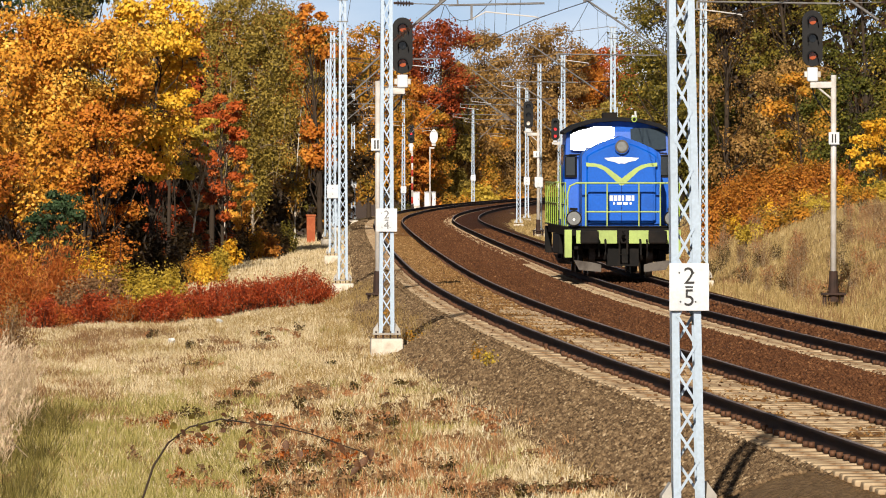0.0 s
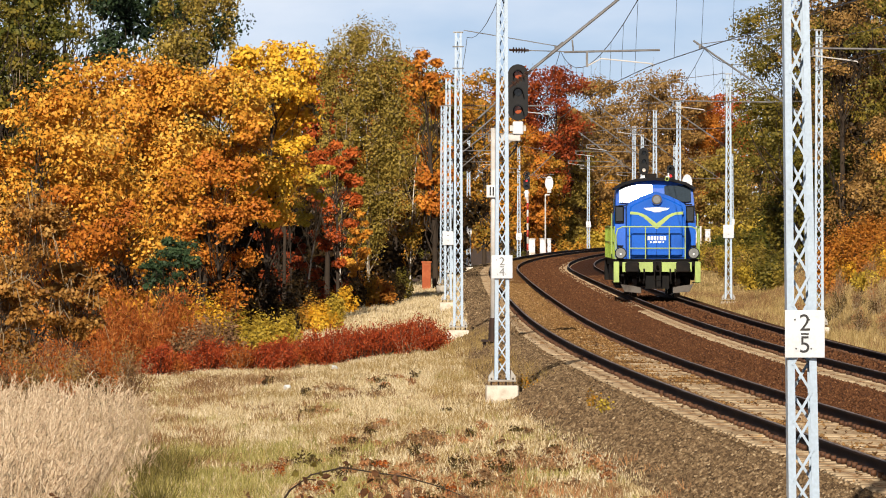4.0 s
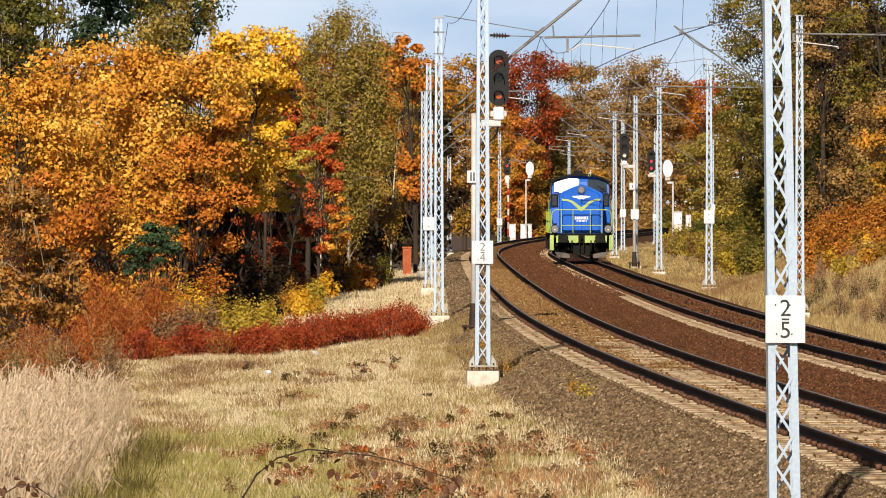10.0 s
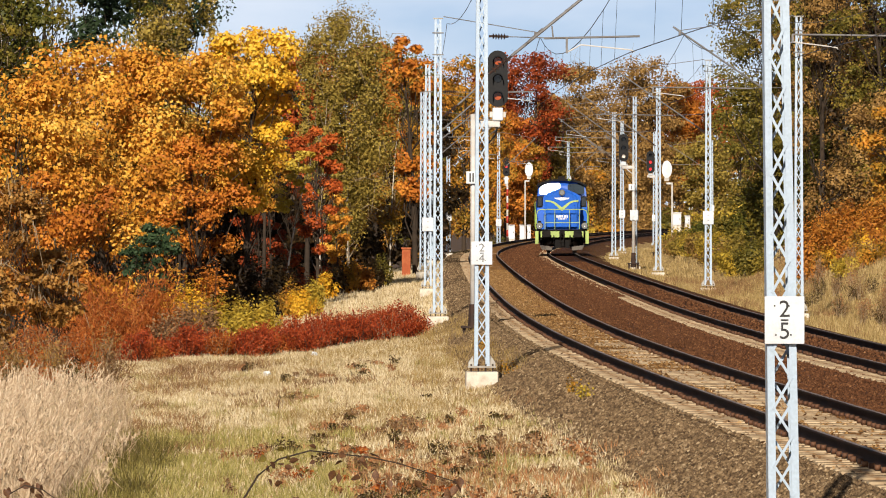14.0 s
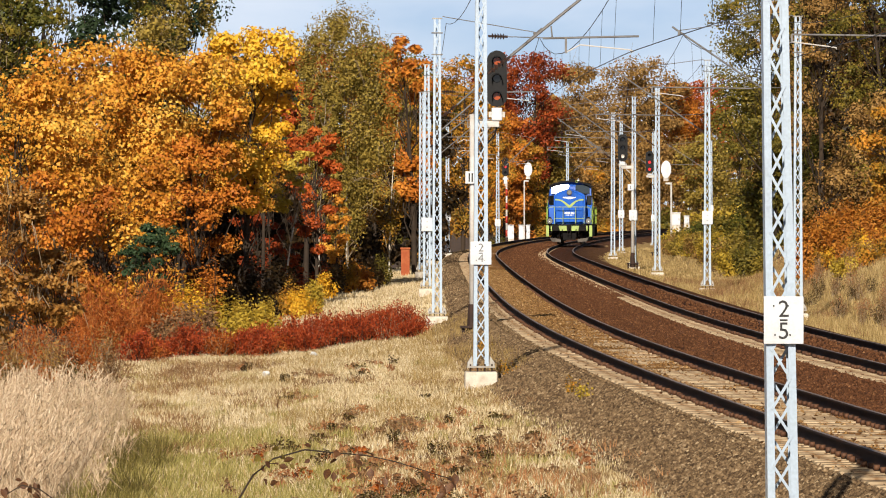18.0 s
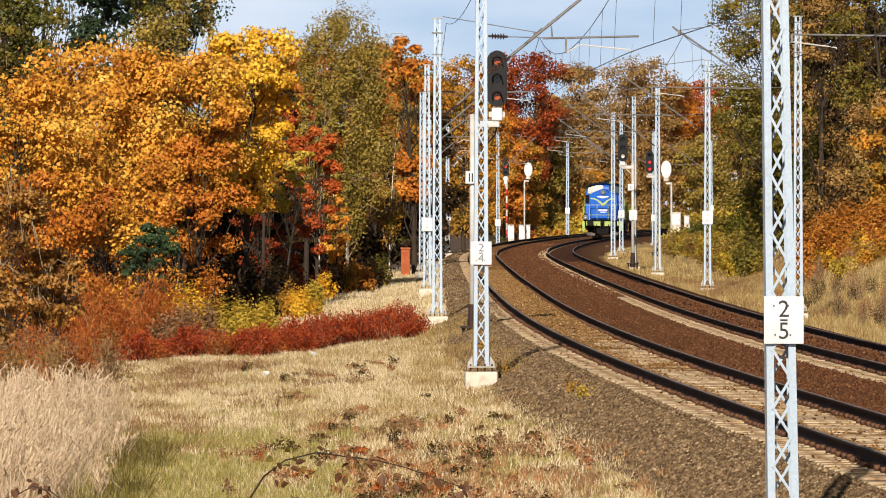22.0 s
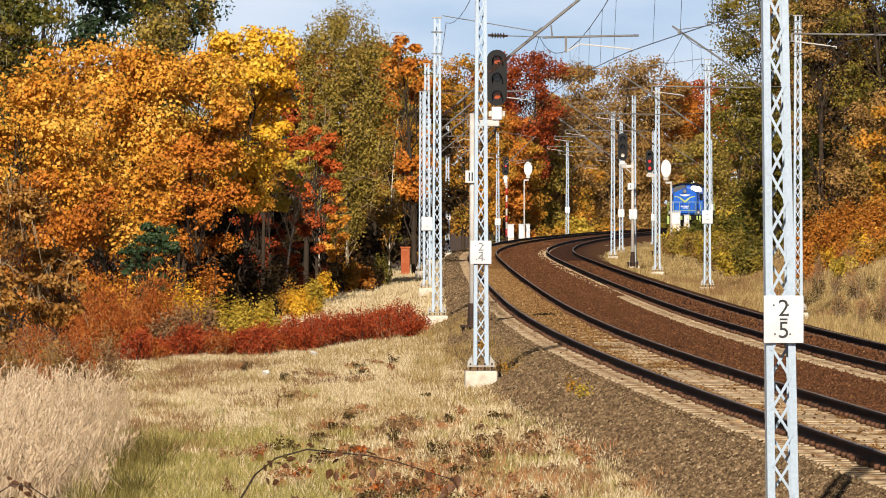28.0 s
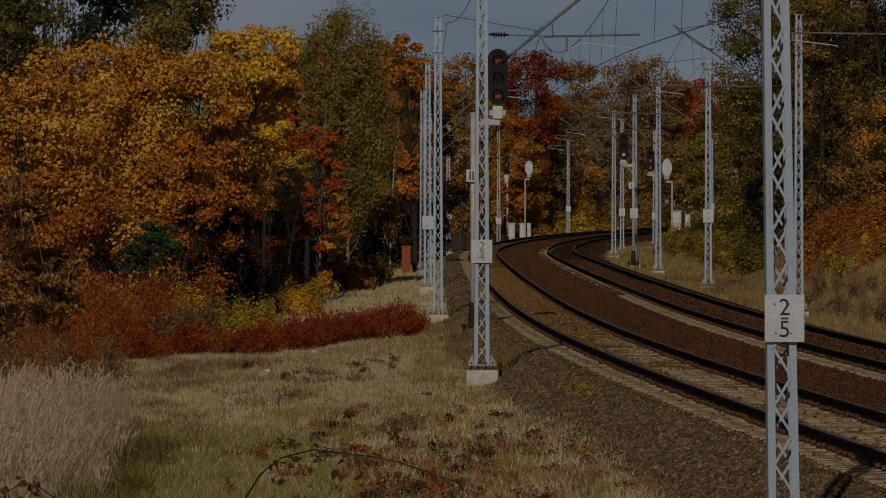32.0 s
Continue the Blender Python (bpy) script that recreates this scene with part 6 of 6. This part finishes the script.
for k in range(9):
    shrub(-8.6 + 0.28 * k, 116 + 10 * random.random(), 0.4, 0.85 + 0.4 * random.random(), ("bramble", "weed", "rustfern", "bramble")[k % 4], 900, 0.07, "dark withered weeds behind the reed grass", 3900 + k, "weed_clump", girth=0.008, upright=0.8, aspect=0.35, stems=16, category="weed", stalk=TWIG)
for k in range(3):
    shrub(-7.0 + 0.5 * k, 174 - k, 0.5, 1.3, "weed", 1800, 0.07, "withered brown bush in dry grass", 260 + k, "withered_bush", girth=0.01, upright=0.6)
tree(-8.05, 186, 2.15, 0.2, 0.8, "bluepine", 6000, 0.09, "small blue-green young pine", 265, "pine_tree", clumps=30, base=-1.6, trunk=0.05)
for k, (x, y, top, low, rx) in enumerate(((-10.3, 158, 3.2, 0.2, 1.0), (-9.2, 160, 1.6, -0.3, 0.8), (-11.0, 152, 2.4, 0.0, 1.0), (-10.2, 150, 1.4, -0.6, 0.9))):
    tree(x, y, top, low, rx, "tan", 4600, 0.11, "thin shrub with pale yellow and brown leaves", 268 + k, "young_tree", clumps=34, twigs=True, trunk=0.03)


def grass(name, count, x0, x1, y0, y1, height, width, leaf, label, seed, keep=None, lean=0.25, power=1.5, tuft=5):
    """Blades in tufts; keep thins them by place."""
    rng = np.random.default_rng(seed)
    m = count // tuft
    y = y0 + (y1 - y0) * rng.random(m) ** power
    x = x0 + (x1 - x0) * rng.random(m)
    if keep is not None:
        k = keep(x, y) > rng.random(m)
        x, y = x[k], y[k]
    x = np.repeat(x, tuft) + rng.normal(0, 0.07, len(x) * tuft)
    y = np.repeat(y, tuft) + rng.normal(0, 0.07, len(y) * tuft)
    n = len(x)
    z = ground_z(x, y) - 0.02
    h = height * rng.uniform(0.45, 1.25, n) * np.repeat(rng.uniform(0.65, 1.2, n // tuft), tuft)
    a = rng.uniform(0, 6.283, n)
    b = rng.uniform(0, 6.283, n)
    lx, ly = np.cos(b) * h * lean * rng.random(n), np.sin(b) * h * lean * rng.random(n)
    wx, wy = np.cos(a) * width * 0.5, np.sin(a) * width * 0.5
    v = np.stack([np.stack([x - wx, y - wy, z], 1), np.stack([x + wx, y + wy, z], 1), np.stack([x + lx, y + ly, z + h], 1)], 1).reshape(-1, 3)
    f = 3 * np.arange(n)[:, None] + np.array([[0, 1, 2]])
    tagged(put(name, mesh_of(name, v, f, LEAF[leaf])), label, "grass", kind="stuff")


def green_patch(x, y):
    return np.clip(1.1 - ((x + 3.3) / 1.9) ** 2 - ((y - 84) / 30) ** 2 + 3.8 * patchy(x, y, 0.8, 4.5, 1), 0, 0.6)


def red_patch(x, y):
    return np.clip(0.9 - ((x - 0.6) / 2.2) ** 2 - ((y - 86) / 20) ** 2 + 2.6 * patchy(x, y, 0.7, 4, 2), 0, 1)


def brown_patch(x, y):
    return np.clip(3.6 * patchy(x, y, 0.9, 5, 3) - 0.35, 0, 1)


def meadow_keep(x, y):
    u = x - axis(y)
    bare = 1 - 0.8 * green_patch(x, y) - 0.4 * red_patch(x, y) - 0.6 * brown_patch(x, y)
    return np.where((u < -2.55 + 0.6 * smooth_step(150, 230, y) + 0.5 * roughness(x * 3, y)) & (x > np.interp(y, EDGE_Y, EDGE_X) - 3), 1.0, 0.0) * np.clip(0.8 + 1.5 * patchy(x, y, 1.4, 9, 4), 0.3, 1) * np.clip(bare, 0.12, 1)


def bank_keep(x, y):
    u = x - axis(y)
    return np.where(u > 7.0, 1.0, 0.0)


def reed_keep(x, y):
    return np.clip((-4.25 - 0.025 * (y - 84) + 0.45 * roughness(x * 2, y * 4) - x) * 1.6, 0, 1)


grass("dry_grass", 330000, -8.4, 3.6, 66, 174, 0.105, 0.02, "straw", "short dry straw-coloured meadow grass", 301, meadow_keep, lean=1.0, power=1.2)
grass("withered_grass", 130000, -8.4, 3.6, 66, 174, 0.15, 0.02, "dun", "duller withered grass among the straw", 312, lambda x, y: meadow_keep(x, y) * np.clip(5 * patchy(x, y, 1.1, 6, 5), 0, 1), lean=1.3, power=1.2, tuft=9)
grass("low_green_tufts", 75000, -7, 3.4, 68, 150, 0.15, 0.016, "green_grass", "small olive-green tufts in the dry meadow", 313, lambda x, y: (meadow_keep(x, y) > 0) * np.clip(5 * patchy(x, y, 0.8, 5, 6) - 0.5, 0, 1), lean=0.9, power=1.1, tuft=14)
grass("olive_litter", 62000, -7.5, -1.5, 100, 160, 0.15, 0.024, "weed", "brown-green mown litter in bands across the meadow", 315, lambda x, y: (meadow_keep(x, y) > 0) * np.clip(0.8 - ((x + 5.0) / 1.5) ** 2 + 3.0 * patchy(x, y, 1.6, 4, 11) - 0.5, 0, 1), lean=1.6, power=1.0, tuft=12)
grass("far_dry_grass", 90000, -6, 2, 178, 380, 0.17, 0.025, "straw", "dry grass on the embankment's shoulder", 310, meadow_keep, lean=0.5, power=1.0)
grass("green_meadow_grass", 125000, -6.6, 0.2, 70, 124, 0.17, 0.017, "green_grass", "patches of greener grass in the meadow", 302, green_patch, lean=1.0)
grass("red_weeds", 40000, -3.2, 4.0, 68, 120, 0.2, 0.017, "redweed", "sparse reddish-brown weeds by the track", 303, lambda x, y: 0.5 * red_patch(x, y) * (x - axis(y) < -2.5), tuft=12, lean=0.9)
grass("brown_litter", 150000, -8, 3.4, 68, 168, 0.14, 0.022, "weed", "brown withered plants lying in the meadow", 311, lambda x, y: brown_patch(x, y) * (x - axis(y) < -2.6), tuft=12, lean=1.2)
grass("shoulder_weeds", 6000, -1, 4, 74, 190, 0.3, 0.02, "yellowbush", "small yellow weeds at the foot of the ballast", 304, lambda x, y: (np.abs(x - axis(y) + 2.7) < 0.6) * np.clip(3 * roughness(x, y * 3), 0, 1), tuft=14)
grass("reed_grass", 15000, -9.0, -3.5, 82, 112, 1.0, 0.010, "plume", "tall pale feathery reed grass", 305, reed_keep, lean=0.6, tuft=10, power=1.0)
# olive tussocks whose dark colour also stands for shadow at the reeds' foot
grass("shade_darkened_tussock", 34000, -5.2, -2.6, 74, 104, 0.34, 0.014, "tussock", "olive tussock grass at the reeds' border, darkened for shade", 318, lambda x, y: np.clip(0.35 - ((x + 3.95 + 0.025 * (y - 80)) / 0.6) ** 2 + 2.6 * patchy(x, y, 0.35, 2.2, 14), 0, 0.8), lean=1.0, power=1.2, tuft=10)
grass("bank_withered_grass", 60000, 9, 19, 140, 300, 0.34, 0.018, "weed", "withered brown grass in patches on the bank", 314, lambda x, y: bank_keep(x, y) * np.clip(4 * patchy(x, y, 1.3, 9, 8), 0, 1), power=1.0, lean=0.8, tuft=9)
grass("bank_grass", 120000, 9, 19, 140, 300, 0.2, 0.022, "bankgrass", "dry yellow grass on the bank beyond the tracks", 306, bank_keep, power=1.0, lean=0.6)
grass("bank_weeds", 90000, 10.3, 18.5, 160, 240, 0.8, 0.013, "weed", "tall withered brown weeds on the bank", 307, lambda x, y: (x - axis(y) > 9.0) * np.clip(0.35 + 1.8 * roughness(x * 2, y), 0, 1), power=1.0, tuft=10, lean=0.4)
grass("far_bank_grass", 40000, 8, 20, 300, 480, 0.16, 0.035, "bankgrass", "dry grass along the far bank", 308, bank_keep, power=1.0)
grass("mast_foot_grass", 14000, -0.6, 1.7, 128, 186, 0.2, 0.014, "dun", "olive dry grass round the mast foot and up to the ballast", 316, lambda x, y: (x - axis(y) < -1.95) * np.clip(0.5 + 2.5 * patchy(x, y, 0.5, 4, 12), 0, 1), tuft=10, lean=1.0, power=1.0)
grass("edge_grass", 30000, -9, 0.2, 152, 178, 0.32, 0.014, "straw", "long dry grass before the red shrubs", 309, lambda x, y: (np.abs(y - 160 - 1.6 * (x + 8)) < 6) * np.clip(0.4 + 1.5 * roughness(x * 3, y), 0, 1), tuft=8, lean=0.6)


spots = [(-4.6 + 7.4 * random.random(), 72 + 84 * random.random() ** 1.6) for _ in range(900)]
spots = [(x, y) for x, y in spots if x < float(axis(y)) - 2.9 and float(patchy(x, y, 1.2, 7, 9)) + 0.4 * float(red_patch(x, y)) > 0.18][:230]
for k, (x, y) in enumerate(spots):
    shrub(x, y, 0.1 + 0.2 * random.random() ** 2, 0.1 + 0.14 * random.random() ** 2, ("redweed", "bramble", "weed", "weed")[k % 4], 110, 0.045, "small withered weed in the dry meadow", 2500 + k, "meadow_weed", girth=0.006, stems=9, category="weed", stalk=TWIG)


for k in range(26):
    y = 84 + 26 * random.random()
    x = -4.4 - 0.025 * (y - 84) - 2.9 * random.random()
    shrub(x, y, 0.3, 0.9 + 0.5 * random.random(), "plume", 520, 0.11, "tall pale reed grass with feathery plumes", 2700 + k, "reed_tuft", girth=0.005, upright=2.0, aspect=0.07, stems=20, category="grass", stalk=PALE_STEM)
def reeds(name, count, label, seed):
    """Tall grass: bowed stalks in tufts, each with two bent blades and a nodding plume."""
    rng = np.random.default_rng(seed)
    m = count // 8
    y = rng.uniform(80, 114, m)
    x = -4.62 - 0.025 * (y - 84) - 3.4 * rng.random(m) ** 0.8 + 0.35 * rng.normal(size=m) * (rng.random(m) < 0.3)
    x, y = np.repeat(x, 8) + rng.normal(0, 0.05, m * 8), np.repeat(y, 8) + rng.normal(0, 0.08, m * 8)
    n = len(x)
    z = ground_z(x, y) - 0.02
    edge = np.clip((x + 5.3 + 0.025 * (y - 84)) / 0.8, 0, 1)   # shorter and more bowed at the border
    h = rng.uniform(0.65, 1.30, n) * np.repeat(rng.uniform(0.8, 1.12, m), 8) * (1 - 0.38 * edge)
    bow = h * (np.repeat(rng.normal(0.10, 0.09, m), 8) + rng.normal(0, 0.07, n) + 0.22 * edge)
    by = h * rng.normal(0, 0.08, n)
    verts, faces, base = [], [], 0

    def at(t):
        return np.stack([x + bow * t ** 2.2, y + by * t ** 2, z + h * (t - 0.10 * t ** 4 * (1 + edge))], 1)

    def ribbon(points, widths):
        nonlocal base
        rows = [np.stack([p - np.array((w, 0, 0)), p + np.array((w, 0, 0))], 1) for p, w in zip(points, widths)]
        k = len(rows)
        verts.append(np.stack(rows, 1).reshape(-1, 3))
        i = base + 2 * k * np.arange(len(points[0]))[:, None]
        for r in range(k - 1):
            faces.append(i + np.array([[2 * r, 2 * r + 1, 2 * r + 3, 2 * r + 2]]))
        base += 2 * k * len(points[0])
    ribbon([at(t) for t in (0.0, 0.4, 0.75, 1.0)], (0.0045, 0.004, 0.003, 0.002))
    for _ in range(2):
        f = rng.uniform(0.15, 0.6, n)
        p = at(f)
        side = rng.choice((-1.0, 1.0), n) * rng.uniform(0.08, 0.3, n)
        q = p + np.stack([side * 0.6, rng.normal(0, 0.05, n), rng.uniform(0.1, 0.25, n)], 1)
        ribbon([p, q, q + np.stack([side * 0.7, rng.normal(0, 0.05, n), -rng.uniform(0.0, 0.2, n)], 1)], (0.004, 0.005, 0.001))
    for t0, w in ((0.80, 0.007), (0.86, 0.010), (0.91, 0.010), (0.95, 0.008)):
        p = at(t0)
        ribbon([p, p + np.stack([bow * 0.10 + rng.normal(0, 0.018, n), rng.normal(0, 0.02, n), 0.07 * rng.uniform(0.5, 1, n)], 1), p + np.stack([bow * 0.22 + rng.normal(0, 0.03, n), rng.normal(0, 0.02, n), 0.09 * rng.uniform(0.4, 1, n)], 1)], (0.002, w, 0.002))
    tagged(put(name, mesh_of(name, np.concatenate(verts), np.concatenate(faces), LEAF["plume"])), label, "grass", kind="stuff")


reeds("plumed_reeds", 4000, "tall pale reed grass with nodding plumes", 711)
for k in range(10):
    shrub(-9.4 + 0.33 * k, 128 + 14 * random.random(), 0.6, 1.15 + 0.4 * random.random(), ("weed", "rustfern", "brown")[k % 3], 1500, 0.07, "withered brown weeds behind the reed grass", 2800 + k, "weed_clump", girth=0.008, upright=0.8, aspect=0.35, stems=16, category="weed", stalk=TWIG)


for k, (x, y, leaf) in enumerate(((2.1, 110, "mixed"), (2.2, 107, "yellowbush"), (1.2, 128, "mixed"), (0.9, 146, "mixed"), (1.75, 92, "redweed"), (1.9, 88, "redweed"))):
    shrub(x, y, 0.2, 0.3 + 0.14 * random.random(), leaf, 170, 0.05, "small yellow and rusty weed at the foot of the ballast", 2950 + k, "track_weed", girth=0.007, stems=10, category="weed", stalk=TWIG)


for k in range(44):
    x, y = random.gauss(-1.1, 0.9), 78 + 24 * random.random()
    if x < float(axis(y)) - 3.0:
        shrub(x, y, 0.09 + 0.14 * random.random(), 0.12 + 0.16 * random.random(), ("redweed", "bramble", "rustfern", "weed", "redweed")[k % 5], 130, 0.045, "low rusty bramble growing in the dry grass", 4300 + k, "low_bramble", girth=0.006, stems=9, category="weed", stalk=TWIG)


def fallen_leaves(n, seed):
    rng = np.random.default_rng(seed)
    y = 74 + 170 * rng.random(n) ** 1.1
    u = np.where(rng.random(n) < 0.65, rng.normal(-0.42, 0.16, n), rng.uniform(-1.5, 0.62, n))
    x = axis(y) + np.clip(u, -1.5, 0.64)
    pos = np.stack([x, y, np.maximum(ground_z(x, y), -0.18) + 0.01], 1)
    tagged(put("fallen_leaves", leaves_mesh("fallen_leaves", pos, rng.uniform(0.04, 0.09, n), LEAF["weed"], seed=seed, out=np.tile((0.0, 0.0, 1.0), (n, 1)))), "brown leaves fallen between the rails", "leaves", kind="stuff")


fallen_leaves(4500, 601)


def leaf_blade(material):
    """One ovate leaf folded along its midrib, 1 long."""
    w = [0.0, 0.2, 0.3, 0.27, 0.15, 0.0]
    v, f = [], []
    for k, q in enumerate(w):
        x = k / 5 - 0.1
        v += [(x, -q, 0.35 * q - 0.1 * x * x), (x, 0, -0.1 * x * x), (x, q, 0.35 * q - 0.1 * x * x)]
        if k:
            b = 3 * k
            f += [(b - 3, b - 2, b + 1, b), (b - 2, b - 1, b + 2, b + 1)]
    return mesh_of("leaf", np.array(v), np.array(f), material)


LEAF_BLADE = surface("withered_leaf", srgb(82, 48, 29), srgb(124, 84, 46), 0.6, scale=9, grain=40, spread=(0.4, 0.65), random_tint=0.6)
GREEN_BLADE = surface("yellowing_leaf", srgb(138, 128, 48), srgb(116, 92, 40), 0.6, scale=9, grain=40, spread=(0.4, 0.65), random_tint=0.4)


def bramble(x, y, z0, pts, n, seed, label):
    rng = np.random.default_rng(seed)
    B = thing("bramble_branch", label, "bramble", pose(x, y, z0))
    spline = np.array(pts, float)
    put("cane", tubes_mesh("cane", [([p for p in spline], [0.006 - 0.004 * k / len(spline) for k in range(len(spline))])], BARK, 6), B, "arching thorny cane")
    blade, green = leaf_blade(LEAF_BLADE), leaf_blade(GREEN_BLADE)
    for _ in range(n):
        t = (0.42 + 0.58 * rng.random() ** 1.3) * (len(spline) - 1)
        i = min(int(t), len(spline) - 2)
        q = spline[i] + (spline[i + 1] - spline[i]) * (t - i) + rng.normal(size=3) * np.array((0.025, 0.06, 0.03)) - np.array((0, 0, 0.07 * rng.random() ** 2))
        put("leaf", green if 0.4 < t / (len(spline) - 1) < 0.56 and rng.random() < 0.3 else blade, B, at=Matrix.Translation(q.tolist()) @ Euler((rng.uniform(-1.5, 1.5), rng.uniform(-0.3, 1.5), rng.uniform(0, 6.28))).to_matrix().to_4x4() @ Matrix.Scale(rng.uniform(0.03, 0.066), 4))
    return B


ARCH = [(-0.06, 0, -0.05), (-0.07, 0, 0.62), (-0.03, 0, 0.95), (0.04, 0, 1.16), (0.105, 0, 1.262), (0.1975, 0, 1.332), (0.3375, 0.02, 1.367), (0.4575, 0.03, 1.35), (0.605, 0.04, 1.332), (0.735, 0.05, 1.30), (0.9175, 0.06, 1.235), (1.01, 0.07, 1.205)]
BRAMBLES = [bramble(-0.9, 30.0, 0.285, ARCH, 38, 401, "arching bramble branch with withered leaves"),
            bramble(-1.97, 30.0, 0.315, [(0.0, 0, -0.05), (-0.02, 0, 0.6), (0.0, 0, 1.0), (0.05, 0, 1.15), (0.12, 0, 1.19), (0.2, 0, 1.17), (0.27, 0, 1.12)], 22, 403, "low bramble shoot with dark leaves before the reeds")]
motions()
